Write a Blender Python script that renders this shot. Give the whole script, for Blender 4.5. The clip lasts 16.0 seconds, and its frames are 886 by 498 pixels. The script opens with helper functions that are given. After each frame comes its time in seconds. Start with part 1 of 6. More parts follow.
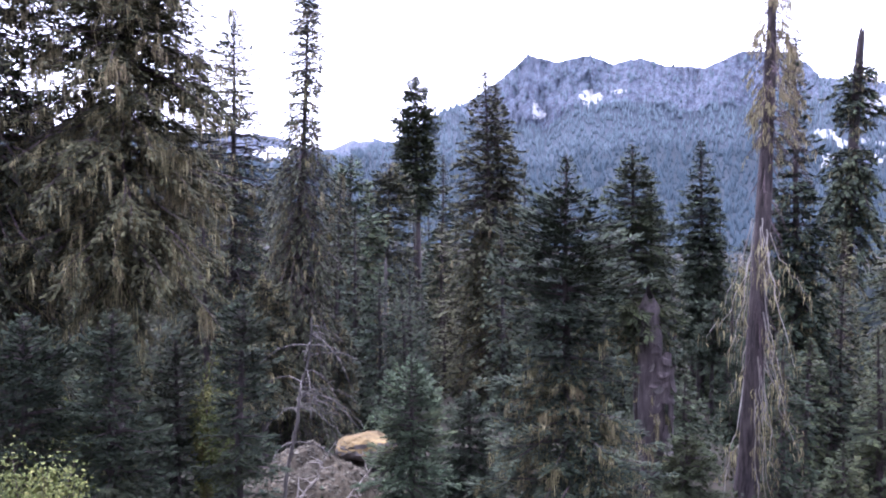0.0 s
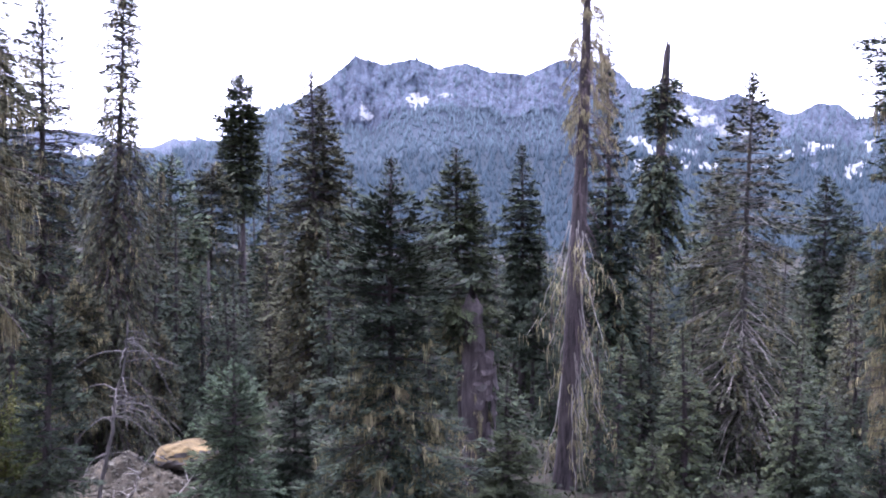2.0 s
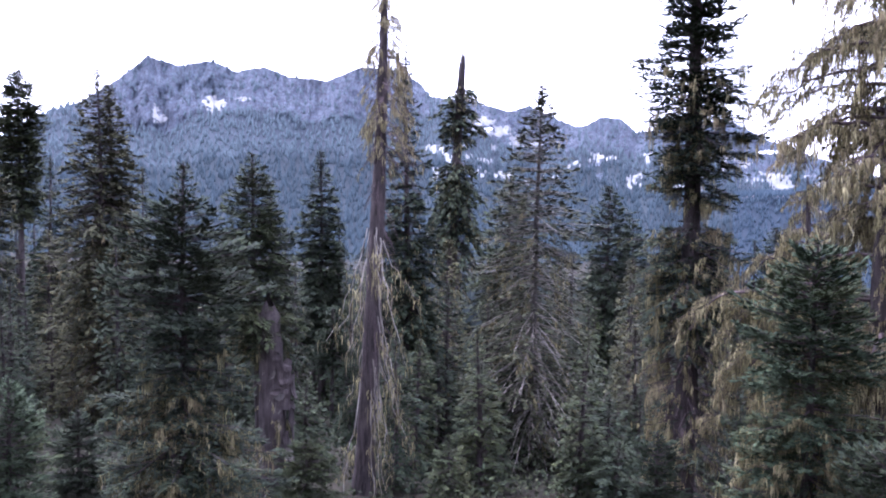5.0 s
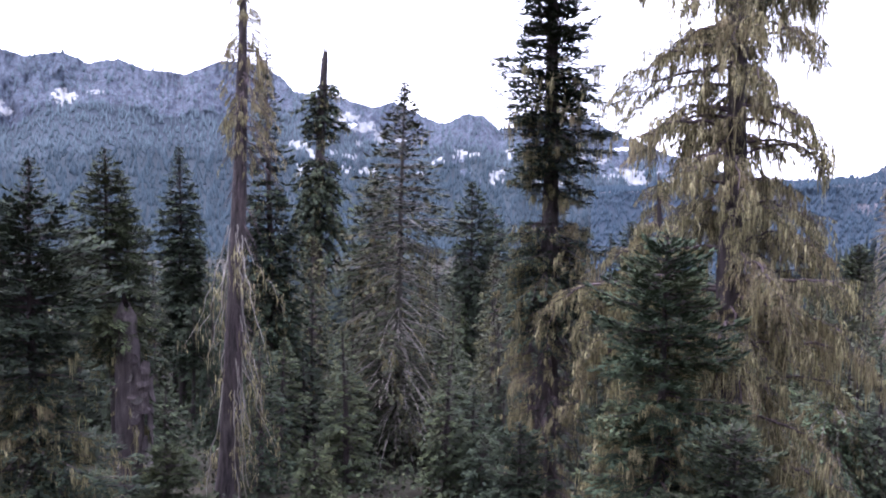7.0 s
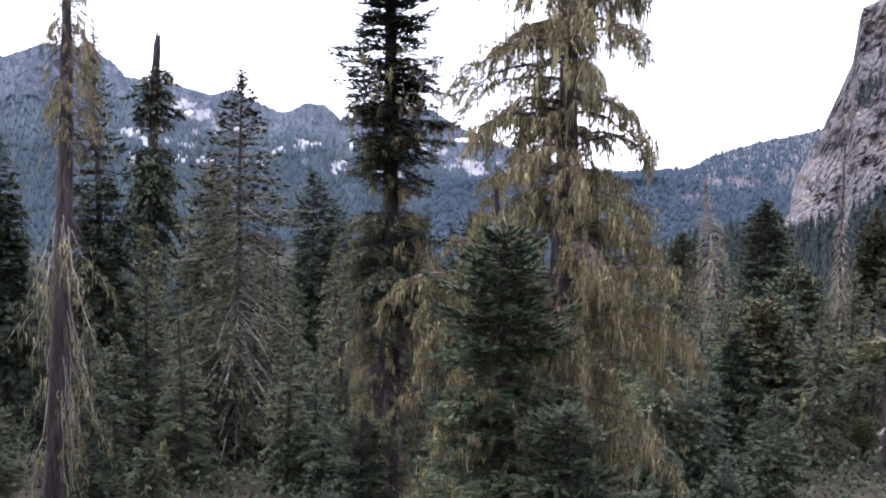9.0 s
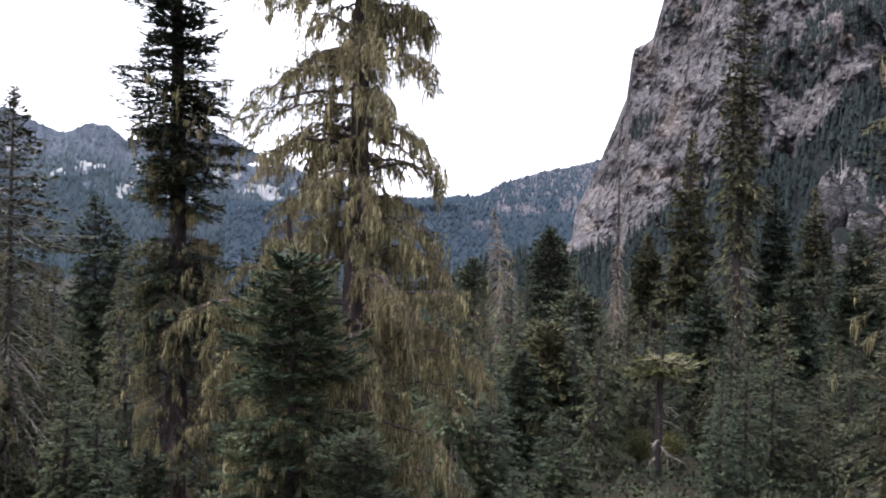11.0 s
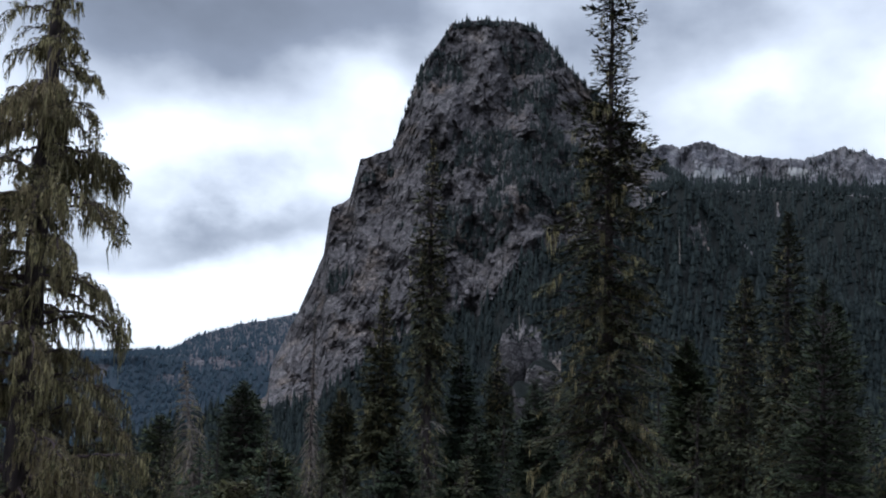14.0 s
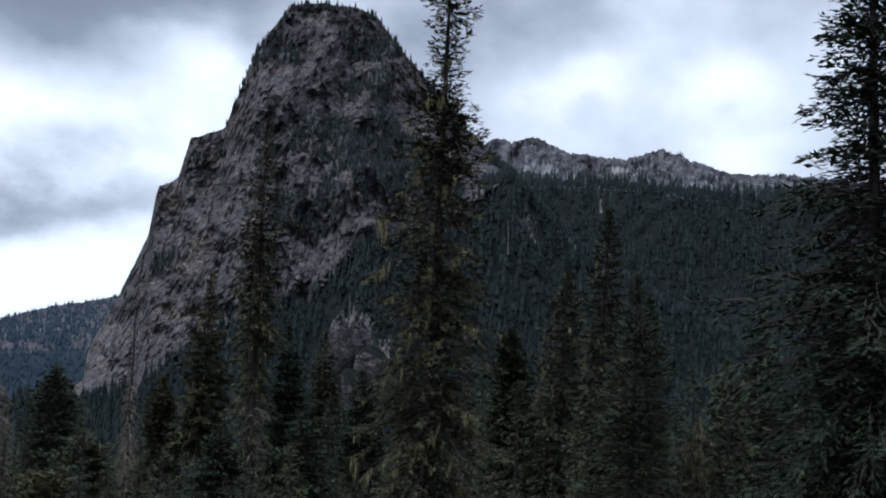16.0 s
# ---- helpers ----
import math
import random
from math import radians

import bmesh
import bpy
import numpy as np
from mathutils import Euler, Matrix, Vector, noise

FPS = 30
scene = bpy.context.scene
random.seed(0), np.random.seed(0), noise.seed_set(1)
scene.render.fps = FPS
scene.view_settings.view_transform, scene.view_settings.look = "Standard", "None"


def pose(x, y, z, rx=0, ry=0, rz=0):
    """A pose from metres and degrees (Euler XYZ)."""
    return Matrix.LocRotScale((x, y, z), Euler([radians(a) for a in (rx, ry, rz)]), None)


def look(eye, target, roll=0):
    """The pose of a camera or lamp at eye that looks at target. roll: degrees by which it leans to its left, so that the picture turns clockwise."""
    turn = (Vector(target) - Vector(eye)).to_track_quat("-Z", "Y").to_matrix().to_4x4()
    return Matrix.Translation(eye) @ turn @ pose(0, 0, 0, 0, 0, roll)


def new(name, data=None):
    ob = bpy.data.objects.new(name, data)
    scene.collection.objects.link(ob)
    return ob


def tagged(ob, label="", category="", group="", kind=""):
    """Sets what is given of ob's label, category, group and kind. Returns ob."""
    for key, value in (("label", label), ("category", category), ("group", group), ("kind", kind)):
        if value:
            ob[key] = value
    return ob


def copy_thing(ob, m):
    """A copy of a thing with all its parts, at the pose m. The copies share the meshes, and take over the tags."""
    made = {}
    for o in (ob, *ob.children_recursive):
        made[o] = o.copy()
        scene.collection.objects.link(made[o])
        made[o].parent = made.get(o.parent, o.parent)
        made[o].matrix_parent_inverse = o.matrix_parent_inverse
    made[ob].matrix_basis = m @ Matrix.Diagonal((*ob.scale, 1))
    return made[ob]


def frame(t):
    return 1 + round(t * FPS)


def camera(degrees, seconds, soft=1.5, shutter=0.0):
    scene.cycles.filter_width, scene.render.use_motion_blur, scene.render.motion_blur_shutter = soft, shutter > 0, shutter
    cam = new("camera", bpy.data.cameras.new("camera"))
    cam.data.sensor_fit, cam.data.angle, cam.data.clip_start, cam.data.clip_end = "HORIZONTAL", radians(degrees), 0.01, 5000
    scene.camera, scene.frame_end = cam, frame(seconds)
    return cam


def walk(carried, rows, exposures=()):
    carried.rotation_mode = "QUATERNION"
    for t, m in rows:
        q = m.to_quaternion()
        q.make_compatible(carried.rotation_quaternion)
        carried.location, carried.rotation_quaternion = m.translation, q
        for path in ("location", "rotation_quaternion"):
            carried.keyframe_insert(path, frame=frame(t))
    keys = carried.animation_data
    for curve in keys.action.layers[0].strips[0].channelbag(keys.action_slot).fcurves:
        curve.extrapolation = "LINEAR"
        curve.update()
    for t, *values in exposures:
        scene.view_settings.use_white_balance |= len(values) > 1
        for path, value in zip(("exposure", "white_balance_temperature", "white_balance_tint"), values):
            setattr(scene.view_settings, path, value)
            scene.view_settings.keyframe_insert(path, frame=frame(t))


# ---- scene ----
cam = camera(50.13, 16.0, soft=2.05)
EYE, ARM = 1.6, 0.45
# seconds, heading to the right, upward pitch, lean to the left: turned about the holder's own axis
ROWS = [
    (0.0, 0.60, -4.44, 0.26), (0.5, 3.32, -4.12, 0.15), (1.0, 6.04, -4.13, 0.50), (1.5, 8.54, -4.39, 0.95),
    (2.0, 11.01, -4.25, 0.91), (2.5, 12.91, -4.41, 0.70), (3.0, 14.68, -4.16, 0.61), (3.5, 16.73, -3.85, 0.62),
    (4.0, 18.65, -3.62, 0.61), (4.5, 20.64, -3.59, 0.81), (5.0, 23.04, -3.59, 1.53), (7.3, 32.41, -3.68, 1.41),
    (7.5, 33.31, -3.72, 1.48), (8.0, 35.92, -3.74, 1.54), (8.5, 38.20, -3.89, 1.49), (8.7, 39.24, -3.96, 1.53),
    (10.8, 50.96, -2.35, 1.66), (11.0, 52.95, -2.06, 1.89), (11.5, 58.20, -1.68, 2.01), (12.0, 63.31, -0.75, 1.77),
    (12.5, 67.96, 1.06, 1.92), (13.0, 70.09, 3.09, 1.63), (13.5, 69.96, 5.76, 1.73), (14.0, 70.77, 7.81, 1.91),
    (14.5, 72.29, 9.20, 1.60), (15.0, 75.81, 9.04, 1.54), (15.5, 78.85, 8.24, 1.99), (16.0, 80.97, 7.41, 2.35),
]


def heading(az, el=0.0):
    a, e = radians(az), radians(el)
    return Vector((math.sin(a) * math.cos(e), math.cos(a) * math.cos(e), math.sin(e)))


path = []
for t, az, el, lean in ROWS:
    eye = Vector((0, 0, EYE)) + ARM * heading(az, el)
    path.append((t, look(eye, eye + heading(az, el), lean)))
walk(cam, path, [(0.0, 1.95, 5300, 33), (2.5, 1.85, 5300, 33), (5.0, 1.72, 5300, 32), (8.0, 1.46, 5650, 25), (11.5, 1.0, 6150, 15), (12.5, 0.95, 6350, 13), (13.0, 0.95, 6250, 12), (13.4, 0.36, 5450, 9.5),
                (14.0, -0.36, 5550, 9.5), (14.8, -0.5, 5500, 9.5), (16.0, -0.45, 5450, 9.5)])

# ---- sky and sun ----
world = bpy.data.worlds.new("overcast_sky")
scene.world = world
world.use_nodes = True
wt = world.node_tree
wt.nodes.clear()


def wnode(kind, **props):
    n = wt.nodes.new(kind)
    for k, v in props.items():
        n.inputs[k].default_value = v
    return n


SUN_AZ, SUN_EL = -30.0, 60.0
sky = wt.nodes.new("ShaderNodeTexSky")
sky.sky_type, sky.sun_disc = "NISHITA", False
sky.sun_elevation, sky.sun_rotation = radians(SUN_EL), radians(SUN_AZ)
clear = wnode("ShaderNodeBackground", Strength=0.10)
wt.links.new(sky.outputs["Color"], clear.inputs["Color"])
coord = wt.nodes.new("ShaderNodeTexCoord")
stretch = wnode("ShaderNodeMapping", Scale=(1.5, 1.5, 2.3), Location=(0.9, 0.2, 0.15))
wt.links.new(coord.outputs["Generated"], stretch.inputs["Vector"])
billow = wnode("ShaderNodeTexNoise", Scale=2.6, Detail=9.0, Roughness=0.50, Distortion=0.0)
wt.links.new(stretch.outputs["Vector"], billow.inputs["Vector"])
tone = wt.nodes.new("ShaderNodeValToRGB")
tone.color_ramp.elements[0].position, tone.color_ramp.elements[0].color = 0.36, (1.6, 1.6, 1.6, 1)
tone.color_ramp.elements[1].position, tone.color_ramp.elements[1].color = 0.84, (0.20, 0.210, 0.232, 1)
half = tone.color_ramp.elements.new(0.62)
half.color = (0.455, 0.48, 0.54, 1)
axes = wt.nodes.new("ShaderNodeSeparateXYZ")
wt.links.new(coord.outputs["Generated"], axes.inputs[0])
lift = wt.nodes.new("ShaderNodeMath")  # thicker, darker cloud overhead, brighter towards the horizon
lift.operation, lift.inputs[1].default_value, lift.inputs[2].default_value = "MULTIPLY_ADD", 0.30, -0.055
wt.links.new(axes.outputs["Z"], lift.inputs[0])
cap = wt.nodes.new("ShaderNodeMath")
cap.operation, cap.inputs[1].default_value = "MINIMUM", 0.05
wt.links.new(lift.outputs[0], cap.inputs[0])
glow = wt.nodes.new("ShaderNodeVectorMath")  # the cloud is thinner on the sun's side
glow.operation, glow.inputs[1].default_value = "DOT_PRODUCT", (-0.17, 0.98, 0.0)
wt.links.new(coord.outputs["Generated"], glow.inputs[0])
thin = wt.nodes.new("ShaderNodeMath")
thin.operation, thin.inputs[1].default_value = "MULTIPLY_ADD", -0.08
wt.links.new(glow.outputs["Value"], thin.inputs[0])
wt.links.new(cap.outputs[0], thin.inputs[2])
total = wt.nodes.new("ShaderNodeMath")
total.operation = "ADD"
total.use_clamp = True
soft = wnode("ShaderNodeMapRange", **{"From Min": 0.0, "From Max": 1.0, "To Min": 0.17, "To Max": 0.76})
wt.links.new(billow.outputs["Fac"], soft.inputs["Value"])
wt.links.new(soft.outputs[0], total.inputs[0])
wt.links.new(thin.outputs[0], total.inputs[1])


def wmath(op, a, b=0.0, kind="ShaderNodeMath", out=0):
    n = wt.nodes.new(kind)
    n.operation = op
    for s, v in zip(n.inputs, (a, b)):
        if isinstance(v, bpy.types.NodeSocket):
            wt.links.new(v, s)
        else:
            s.default_value = v
    return n.outputs[out]


# banks of cloud: heading, elevation, half width, half height, slope, how much thicker (thinner: minus)
BANKS = [(57.5, 20.9, 11.0, 3.9, -4, 0.13), (70.5, 24.0, 9.0, 3.4, 8, 0.05), (57.0, 7.4, 9.0, 1.3, 4, 0.27), (57.5, 12.6, 8.0, 2.2, 0, -0.17), (65.2, 17.2, 3.0, 2.4, 35, -0.20), (55.2, 2.8, 8.3, 1.9, 0, -0.2), (88.2, 16.6, 3.4, 1.3, 0, -0.16), (97.6, 16.8, 2.8, 1.5, 0, -0.15), (88.2, 21.6, 13.4, 3.2, 0, 0.02), (99.0, 12.6, 3.0, 1.4, 0, -0.14)]
VEC = "ShaderNodeVectorMath"
ragged = wmath("MULTIPLY", wmath("SUBTRACT", billow.outputs["Color"], (0.5, 0.5, 0.5), VEC), (0.20, 0.20, 0.20), VEC)
ragged = wmath("ADD", coord.outputs["Generated"], ragged, VEC)
thick = total.outputs[0]
for az, el, wide, high, slope, amount in BANKS:
    mid = heading(az, el)
    right = Vector((math.cos(radians(az)), -math.sin(radians(az)), 0))
    above = right.cross(mid)
    a, b = math.cos(radians(slope)), math.sin(radians(slope))
    right, above = right * a + above * b, above * a - right * b
    off = wmath("SUBTRACT", ragged, tuple(mid), VEC)
    p = wmath("DIVIDE", wmath("DOT_PRODUCT", off, tuple(right), VEC, 1), math.radians(wide))
    q = wmath("DIVIDE", wmath("DOT_PRODUCT", off, tuple(above), VEC, 1), math.radians(high))
    ahead = wmath("GREATER_THAN", wmath("DOT_PRODUCT", ragged, tuple(mid), VEC, 1), 0.3)
    fall = wmath("DIVIDE", ahead, wmath("ADD", wmath("ADD", wmath("POWER", wmath("ABSOLUTE", p), 2.2), wmath("POWER", wmath("ABSOLUTE", q), 2.2)), 1.0))
    thick = wmath("ADD", thick, wmath("MULTIPLY", fall, amount))
wt.links.new(thick, tone.inputs["Fac"])
cloud = wnode("ShaderNodeBackground", Strength=1.0)
zenith = wnode("ShaderNodeMapRange", **{"From Min": 0.42, "From Max": 0.9, "To Min": 1.0, "To Max": 2.8})  # an overcast sky is brightest overhead
zenith.interpolation_type = "SMOOTHSTEP"
wt.links.new(axes.outputs["Z"], zenith.inputs["Value"])
wt.links.new(zenith.outputs[0], cloud.inputs["Strength"])
wt.links.new(tone.outputs["Color"], cloud.inputs["Color"])
cover = wnode("ShaderNodeMixShader", Fac=0.93)
wt.links.new(clear.outputs[0], cover.inputs[1])
wt.links.new(cloud.outputs[0], cover.inputs[2])
wout = wt.nodes.new("ShaderNodeOutputWorld")
wt.links.new(cover.outputs[0], wout.inputs["Surface"])

sun_data = bpy.data.lights.new("sun", "SUN")
sun_data.energy, sun_data.angle, sun_data.color = 1.9, radians(20), (1.0, 0.95, 0.88)
sun = new("sun", sun_data)
sun.matrix_basis = look(heading(SUN_AZ, SUN_EL) * 50, (0, 0, 0))

# ---- materials ----


def material(name, rough=0.8, gloss=0.2):
    m = bpy.data.materials.new(name)
    m.use_nodes = True
    nt = m.node_tree
    b = nt.nodes["Principled BSDF"]
    b.inputs["Roughness"].default_value = rough
    b.inputs["Specular IOR Level"].default_value = gloss
    return m, nt, b


def add(nt, kind, **props):
    n = nt.nodes.new(kind)
    for k, v in props.items():
        n.inputs[k].default_value = v
    return n


def ramp(nt, fac, *stops):
    n = nt.nodes.new("ShaderNodeValToRGB")
    e = n.color_ramp.elements
    while len(e) < len(stops):
        e.new(0.5)
    for el, (p, c) in zip(e, stops):
        el.position, el.color = p, (*c, 1)
    nt.links.new(fac, n.inputs["Fac"])
    return n.outputs["Color"]


def mix(nt, fac, a, b, blend="MIX"):
    n = nt.nodes.new("ShaderNodeMix")
    n.data_type, n.blend_type = "RGBA", blend
    for sock, val in ((n.inputs["Factor"], fac), (n.inputs["A"], a), (n.inputs["B"], b)):
        if isinstance(val, bpy.types.NodeSocket):
            nt.links.new(val, sock)
        elif isinstance(val, tuple):
            sock.default_value = (*val, 1)
        else:
            sock.default_value = val
    return n.outputs["Result"]


def noise_tex(nt, scale, detail=4.0, rough=0.55, vec=None, stretch=None, dist=0.0):
    n = add(nt, "ShaderNodeTexNoise", Scale=scale, Detail=detail, Roughness=rough, Distortion=dist)
    if vec is None:
        vec = nt.nodes.new("ShaderNodeNewGeometry").outputs["Position"]
    if stretch:
        mp = add(nt, "ShaderNodeMapping", Scale=stretch)
        nt.links.new(vec, mp.inputs["Vector"])
        vec = mp.outputs["Vector"]
    nt.links.new(vec, n.inputs["Vector"])
    return n.outputs["Fac"]


def object_coord(nt):
    return nt.nodes.new("ShaderNodeTexCoord").outputs["Object"]


def bump(nt, b, height, strength, distance):
    n = add(nt, "ShaderNodeBump", Strength=strength, Distance=distance)
    nt.links.new(height, n.inputs["Height"])
    nt.links.new(n.outputs["Normal"], b.inputs["Normal"])


def needle_material(name, dark, mid, light, warm=(0.11, 0.095, 0.035)):
    """Needles: every spray its own shade, every tree its own cast, patches of yellowed growth."""
    m, nt, b = material(name, 0.75, 0.05)
    isl = nt.nodes.new("ShaderNodeNewGeometry").outputs["Random Per Island"]
    col = ramp(nt, isl, (0.0, dark), (0.6, mid), (1.0, light))
    patch = noise_tex(nt, 0.55, 3.0, 0.6)
    col = mix(nt, ramp(nt, patch, (0.5, (0, 0, 0)), (0.78, (0.55, 0.55, 0.55))), col, warm)
    rnd = nt.nodes.new("ShaderNodeObjectInfo").outputs["Random"]
    col = mix(nt, 1.0, col, ramp(nt, rnd, (0.0, (0.74, 0.78, 0.78)), (0.5, (1.0, 1.0, 1.0)), (1.0, (1.25, 1.18, 0.95))), "MULTIPLY")
    nt.links.new(col, b.inputs["Base Color"])
    return m


def plain_noise_material(name, a, c, scale, rough=0.85, relief=0.0, stretch=None, gloss=0.15):
    m, nt, b = material(name, rough, gloss)
    vec = object_coord(nt)
    n1 = noise_tex(nt, scale, 6.0, 0.65, vec, stretch)
    n2 = noise_tex(nt, scale * 0.14, 3.0, 0.5, vec)
    col = ramp(nt, n1, (0.32, a), (0.68, c))
    col = mix(nt, 1.0, col, ramp(nt, n2, (0.3, (0.7, 0.7, 0.72)), (0.7, (1.2, 1.17, 1.1))), "MULTIPLY")
    nt.links.new(col, b.inputs["Base Color"])
    if relief:
        bump(nt, b, n1, 0.8, relief)
    return m


FIR = needle_material("fir_needles", (0.0206, 0.0256, 0.0188), (0.0309, 0.0387, 0.0248), (0.0533, 0.0650, 0.0363), (0.0539, 0.0526, 0.0260))
HEMLOCK = needle_material("hemlock_needles", (0.0298, 0.0305, 0.0196), (0.0435, 0.0447, 0.0268), (0.0711, 0.0709, 0.0399), (0.0613, 0.0586, 0.0319))
YOUNG = needle_material("young_fir_needles", (0.0260, 0.0360, 0.0225), (0.0440, 0.0585, 0.0345), (0.0800, 0.1030, 0.0575))
SHRUB = needle_material("shrub_leaves", (0.0467, 0.0556, 0.0167), (0.0858, 0.0957, 0.0308), (0.1397, 0.1383, 0.0502), (0.1708, 0.1346, 0.0502))
TAWNY = needle_material("yellowed_needles", (0.0390, 0.0420, 0.0188), (0.0713, 0.0713, 0.0300), (0.1087, 0.1035, 0.0450), (0.1125, 0.0900, 0.0375))


def lichen_material():
    m, nt, b = material("hanging_lichen", 0.9, 0.05)
    isl = nt.nodes.new("ShaderNodeNewGeometry").outputs["Random Per Island"]
    col = ramp(nt, isl, (0.0, (0.085, 0.073, 0.042)), (0.55, (0.205, 0.178, 0.095)), (1.0, (0.43, 0.378, 0.195)))
    col = mix(nt, ramp(nt, noise_tex(nt, 0.5, 3.0), (0.5, (0, 0, 0)), (0.75, (0.5, 0.5, 0.5))), col, (0.30, 0.22, 0.14))
    nt.links.new(col, b.inputs["Base Color"])
    return m


LICHEN = lichen_material()
BARK = plain_noise_material("furrowed_bark", (0.0146, 0.0113, 0.0123), (0.0827, 0.0675, 0.0672), 7.0, 0.9, 0.05, (1, 1, 0.16))
SILVER = plain_noise_material("grey_fir_bark", (0.0558, 0.0496, 0.0465), (0.1488, 0.1333, 0.1240), 6.0, 0.9, 0.03, (1, 1, 0.3))
DEADWOOD = plain_noise_material("bleached_deadwood", (0.1125, 0.0938, 0.0825), (0.3450, 0.3150, 0.2850), 6.0, 0.85, 0.03, (1, 1, 0.12))
WEATHERED = plain_noise_material("weathered_brown_limbs", (0.075, 0.060, 0.054), (0.28, 0.238, 0.212), 4.0, 0.9, 0.02, (1, 1, 0.3))
BLEACHED = plain_noise_material("bleached_bare_limbs", (0.1800, 0.1575, 0.1425), (0.4200, 0.3900, 0.3600), 4.0, 0.85, 0.02, (1, 1, 0.2))
TWIG = plain_noise_material("twig_wood", (0.036, 0.026, 0.028), (0.12, 0.090, 0.094), 5.0, 0.9)

# ---- mesh tools ----


def mesh_of(name, verts, faces, mat, smooth=False):
    """A mesh from an (n, 3) array of corners and an (m, 3) or (m, 4) array of faces."""
    verts, faces = np.asarray(verts, np.float32), np.asarray(faces, np.int32)
    me = bpy.data.meshes.new(name)
    k = faces.shape[1]
    me.vertices.add(len(verts))
    me.vertices.foreach_set("co", verts.ravel())
    me.loops.add(faces.size)
    me.loops.foreach_set("vertex_index", faces.ravel())
    me.polygons.add(len(faces))
    me.polygons.foreach_set("loop_start", np.arange(len(faces), dtype=np.int32) * k)
    me.polygons.foreach_set("use_smooth", np.full(len(faces), smooth))
    me.update(calc_edges=True)
    me.validate()
    me.materials.append(mat)
    return me


def part(name, me, parent, label=""):
    ob = new(name, me)
    ob.parent = parent
    if name in ("branchwork", "twigwork", "hanging_lichen", "crown"):
        ob["kind"] = "stuff"
    if label:
        ob["label"] = label
    return ob


def unit(v):
    return v / np.maximum(np.linalg.norm(v, axis=1, keepdims=True), 1e-9)


def tubes(P, R, sides):
    """Tapered limbs: P (n, k, 3) centre lines, R (n, k) radii."""
    n, k, _ = P.shape
    T = np.gradient(P, axis=1)
    T /= np.maximum(np.linalg.norm(T, axis=2, keepdims=True), 1e-9)
    ref = np.where(np.abs(T[..., 2:3]) > 0.9, np.array([1.0, 0, 0]), np.array([0, 0, 1.0]))
    A = np.cross(T, ref)
    A /= np.maximum(np.linalg.norm(A, axis=2, keepdims=True), 1e-9)
    B = np.cross(T, A)
    ang = np.arange(sides) * 2 * np.pi / sides
    V = P[:, :, None] + R[:, :, None, None] * (A[:, :, None] * np.cos(ang)[:, None] + B[:, :, None] * np.sin(ang)[:, None])
    i, j, s = np.meshgrid(np.arange(n), np.arange(k - 1), np.arange(sides), indexing="ij")
    a = (i * k + j) * sides
    s2 = (s + 1) % sides
    F = np.stack([a + s, a + s2, a + sides + s2, a + sides + s], -1).reshape(-1, 4)
    return V.reshape(-1, 3), F


def blades(P, D, L, W, rng, flat=0.38):
    """Needle sprays: folded diamond blades from P along D."""
    n = len(P)
    up = np.array([0, 0, 1.0]) + rng.normal(0, flat, (n, 3))
    S = unit(np.cross(D, up))
    N = np.cross(S, D)
    m = P + D * (L * 0.5)[:, None]
    fold = N * (W * 0.35)[:, None]
    V = np.stack([P, m + S * W[:, None] - fold, P + D * L[:, None], m - S * W[:, None] - fold], 1)
    b = np.arange(n)[:, None] * 4
    F = np.concatenate([b + [0, 1, 2], b + [0, 2, 3]])
    return V.reshape(-1, 3), F


def strands(P, L, W, rng):
    """Hanging lichen: narrow tapering strips, twisted a little."""
    n = len(P)
    a = rng.uniform(0, 2 * np.pi, n)
    S = np.stack([np.cos(a), np.sin(a), np.zeros(n)], 1)
    sway = rng.normal(0, 0.10, (n, 3)) * L[:, None]
    sway[:, 2] = 0
    down = np.array([0, 0, -1.0])
    m = P + down * (L * 0.45)[:, None] + sway
    tip = P + down * L[:, None] + sway * 0.4
    V = np.stack([P - S * (W * 0.5)[:, None], P + S * (W * 0.5)[:, None], m + S * (W * 0.65)[:, None], m - S * (W * 0.65)[:, None], tip], 1)
    b = np.arange(n)[:, None] * 5
    F = np.concatenate([b + [0, 1, 2], b + [0, 2, 3], b + [3, 2, 4]])
    return V.reshape(-1, 3), F


def tufts(p, scale=1.15):
    """Slow noise that gathers hanging lichen into clumps."""
    return np.array([noise.noise(Vector(q) * scale) for q in p.tolist()])


# ---- conifers ----


def ground_z(x, y):
    r = np.hypot(x, y)
    z = np.interp(r, [0, 2.5, 10, 20, 30, 40, 80, 150, 300, 700, 1100, 4600], [0, -0.2, -3.6, -7.6, -10.4, -11.5, -15, -28, -52, -78, -100, -100])
    behind = np.maximum(0, -(x * 0.64 + y * 0.77) - 1.0)
    return z * np.clip(1 - behind / 12, 0, 1) + np.minimum(behind, 400) * 0.28


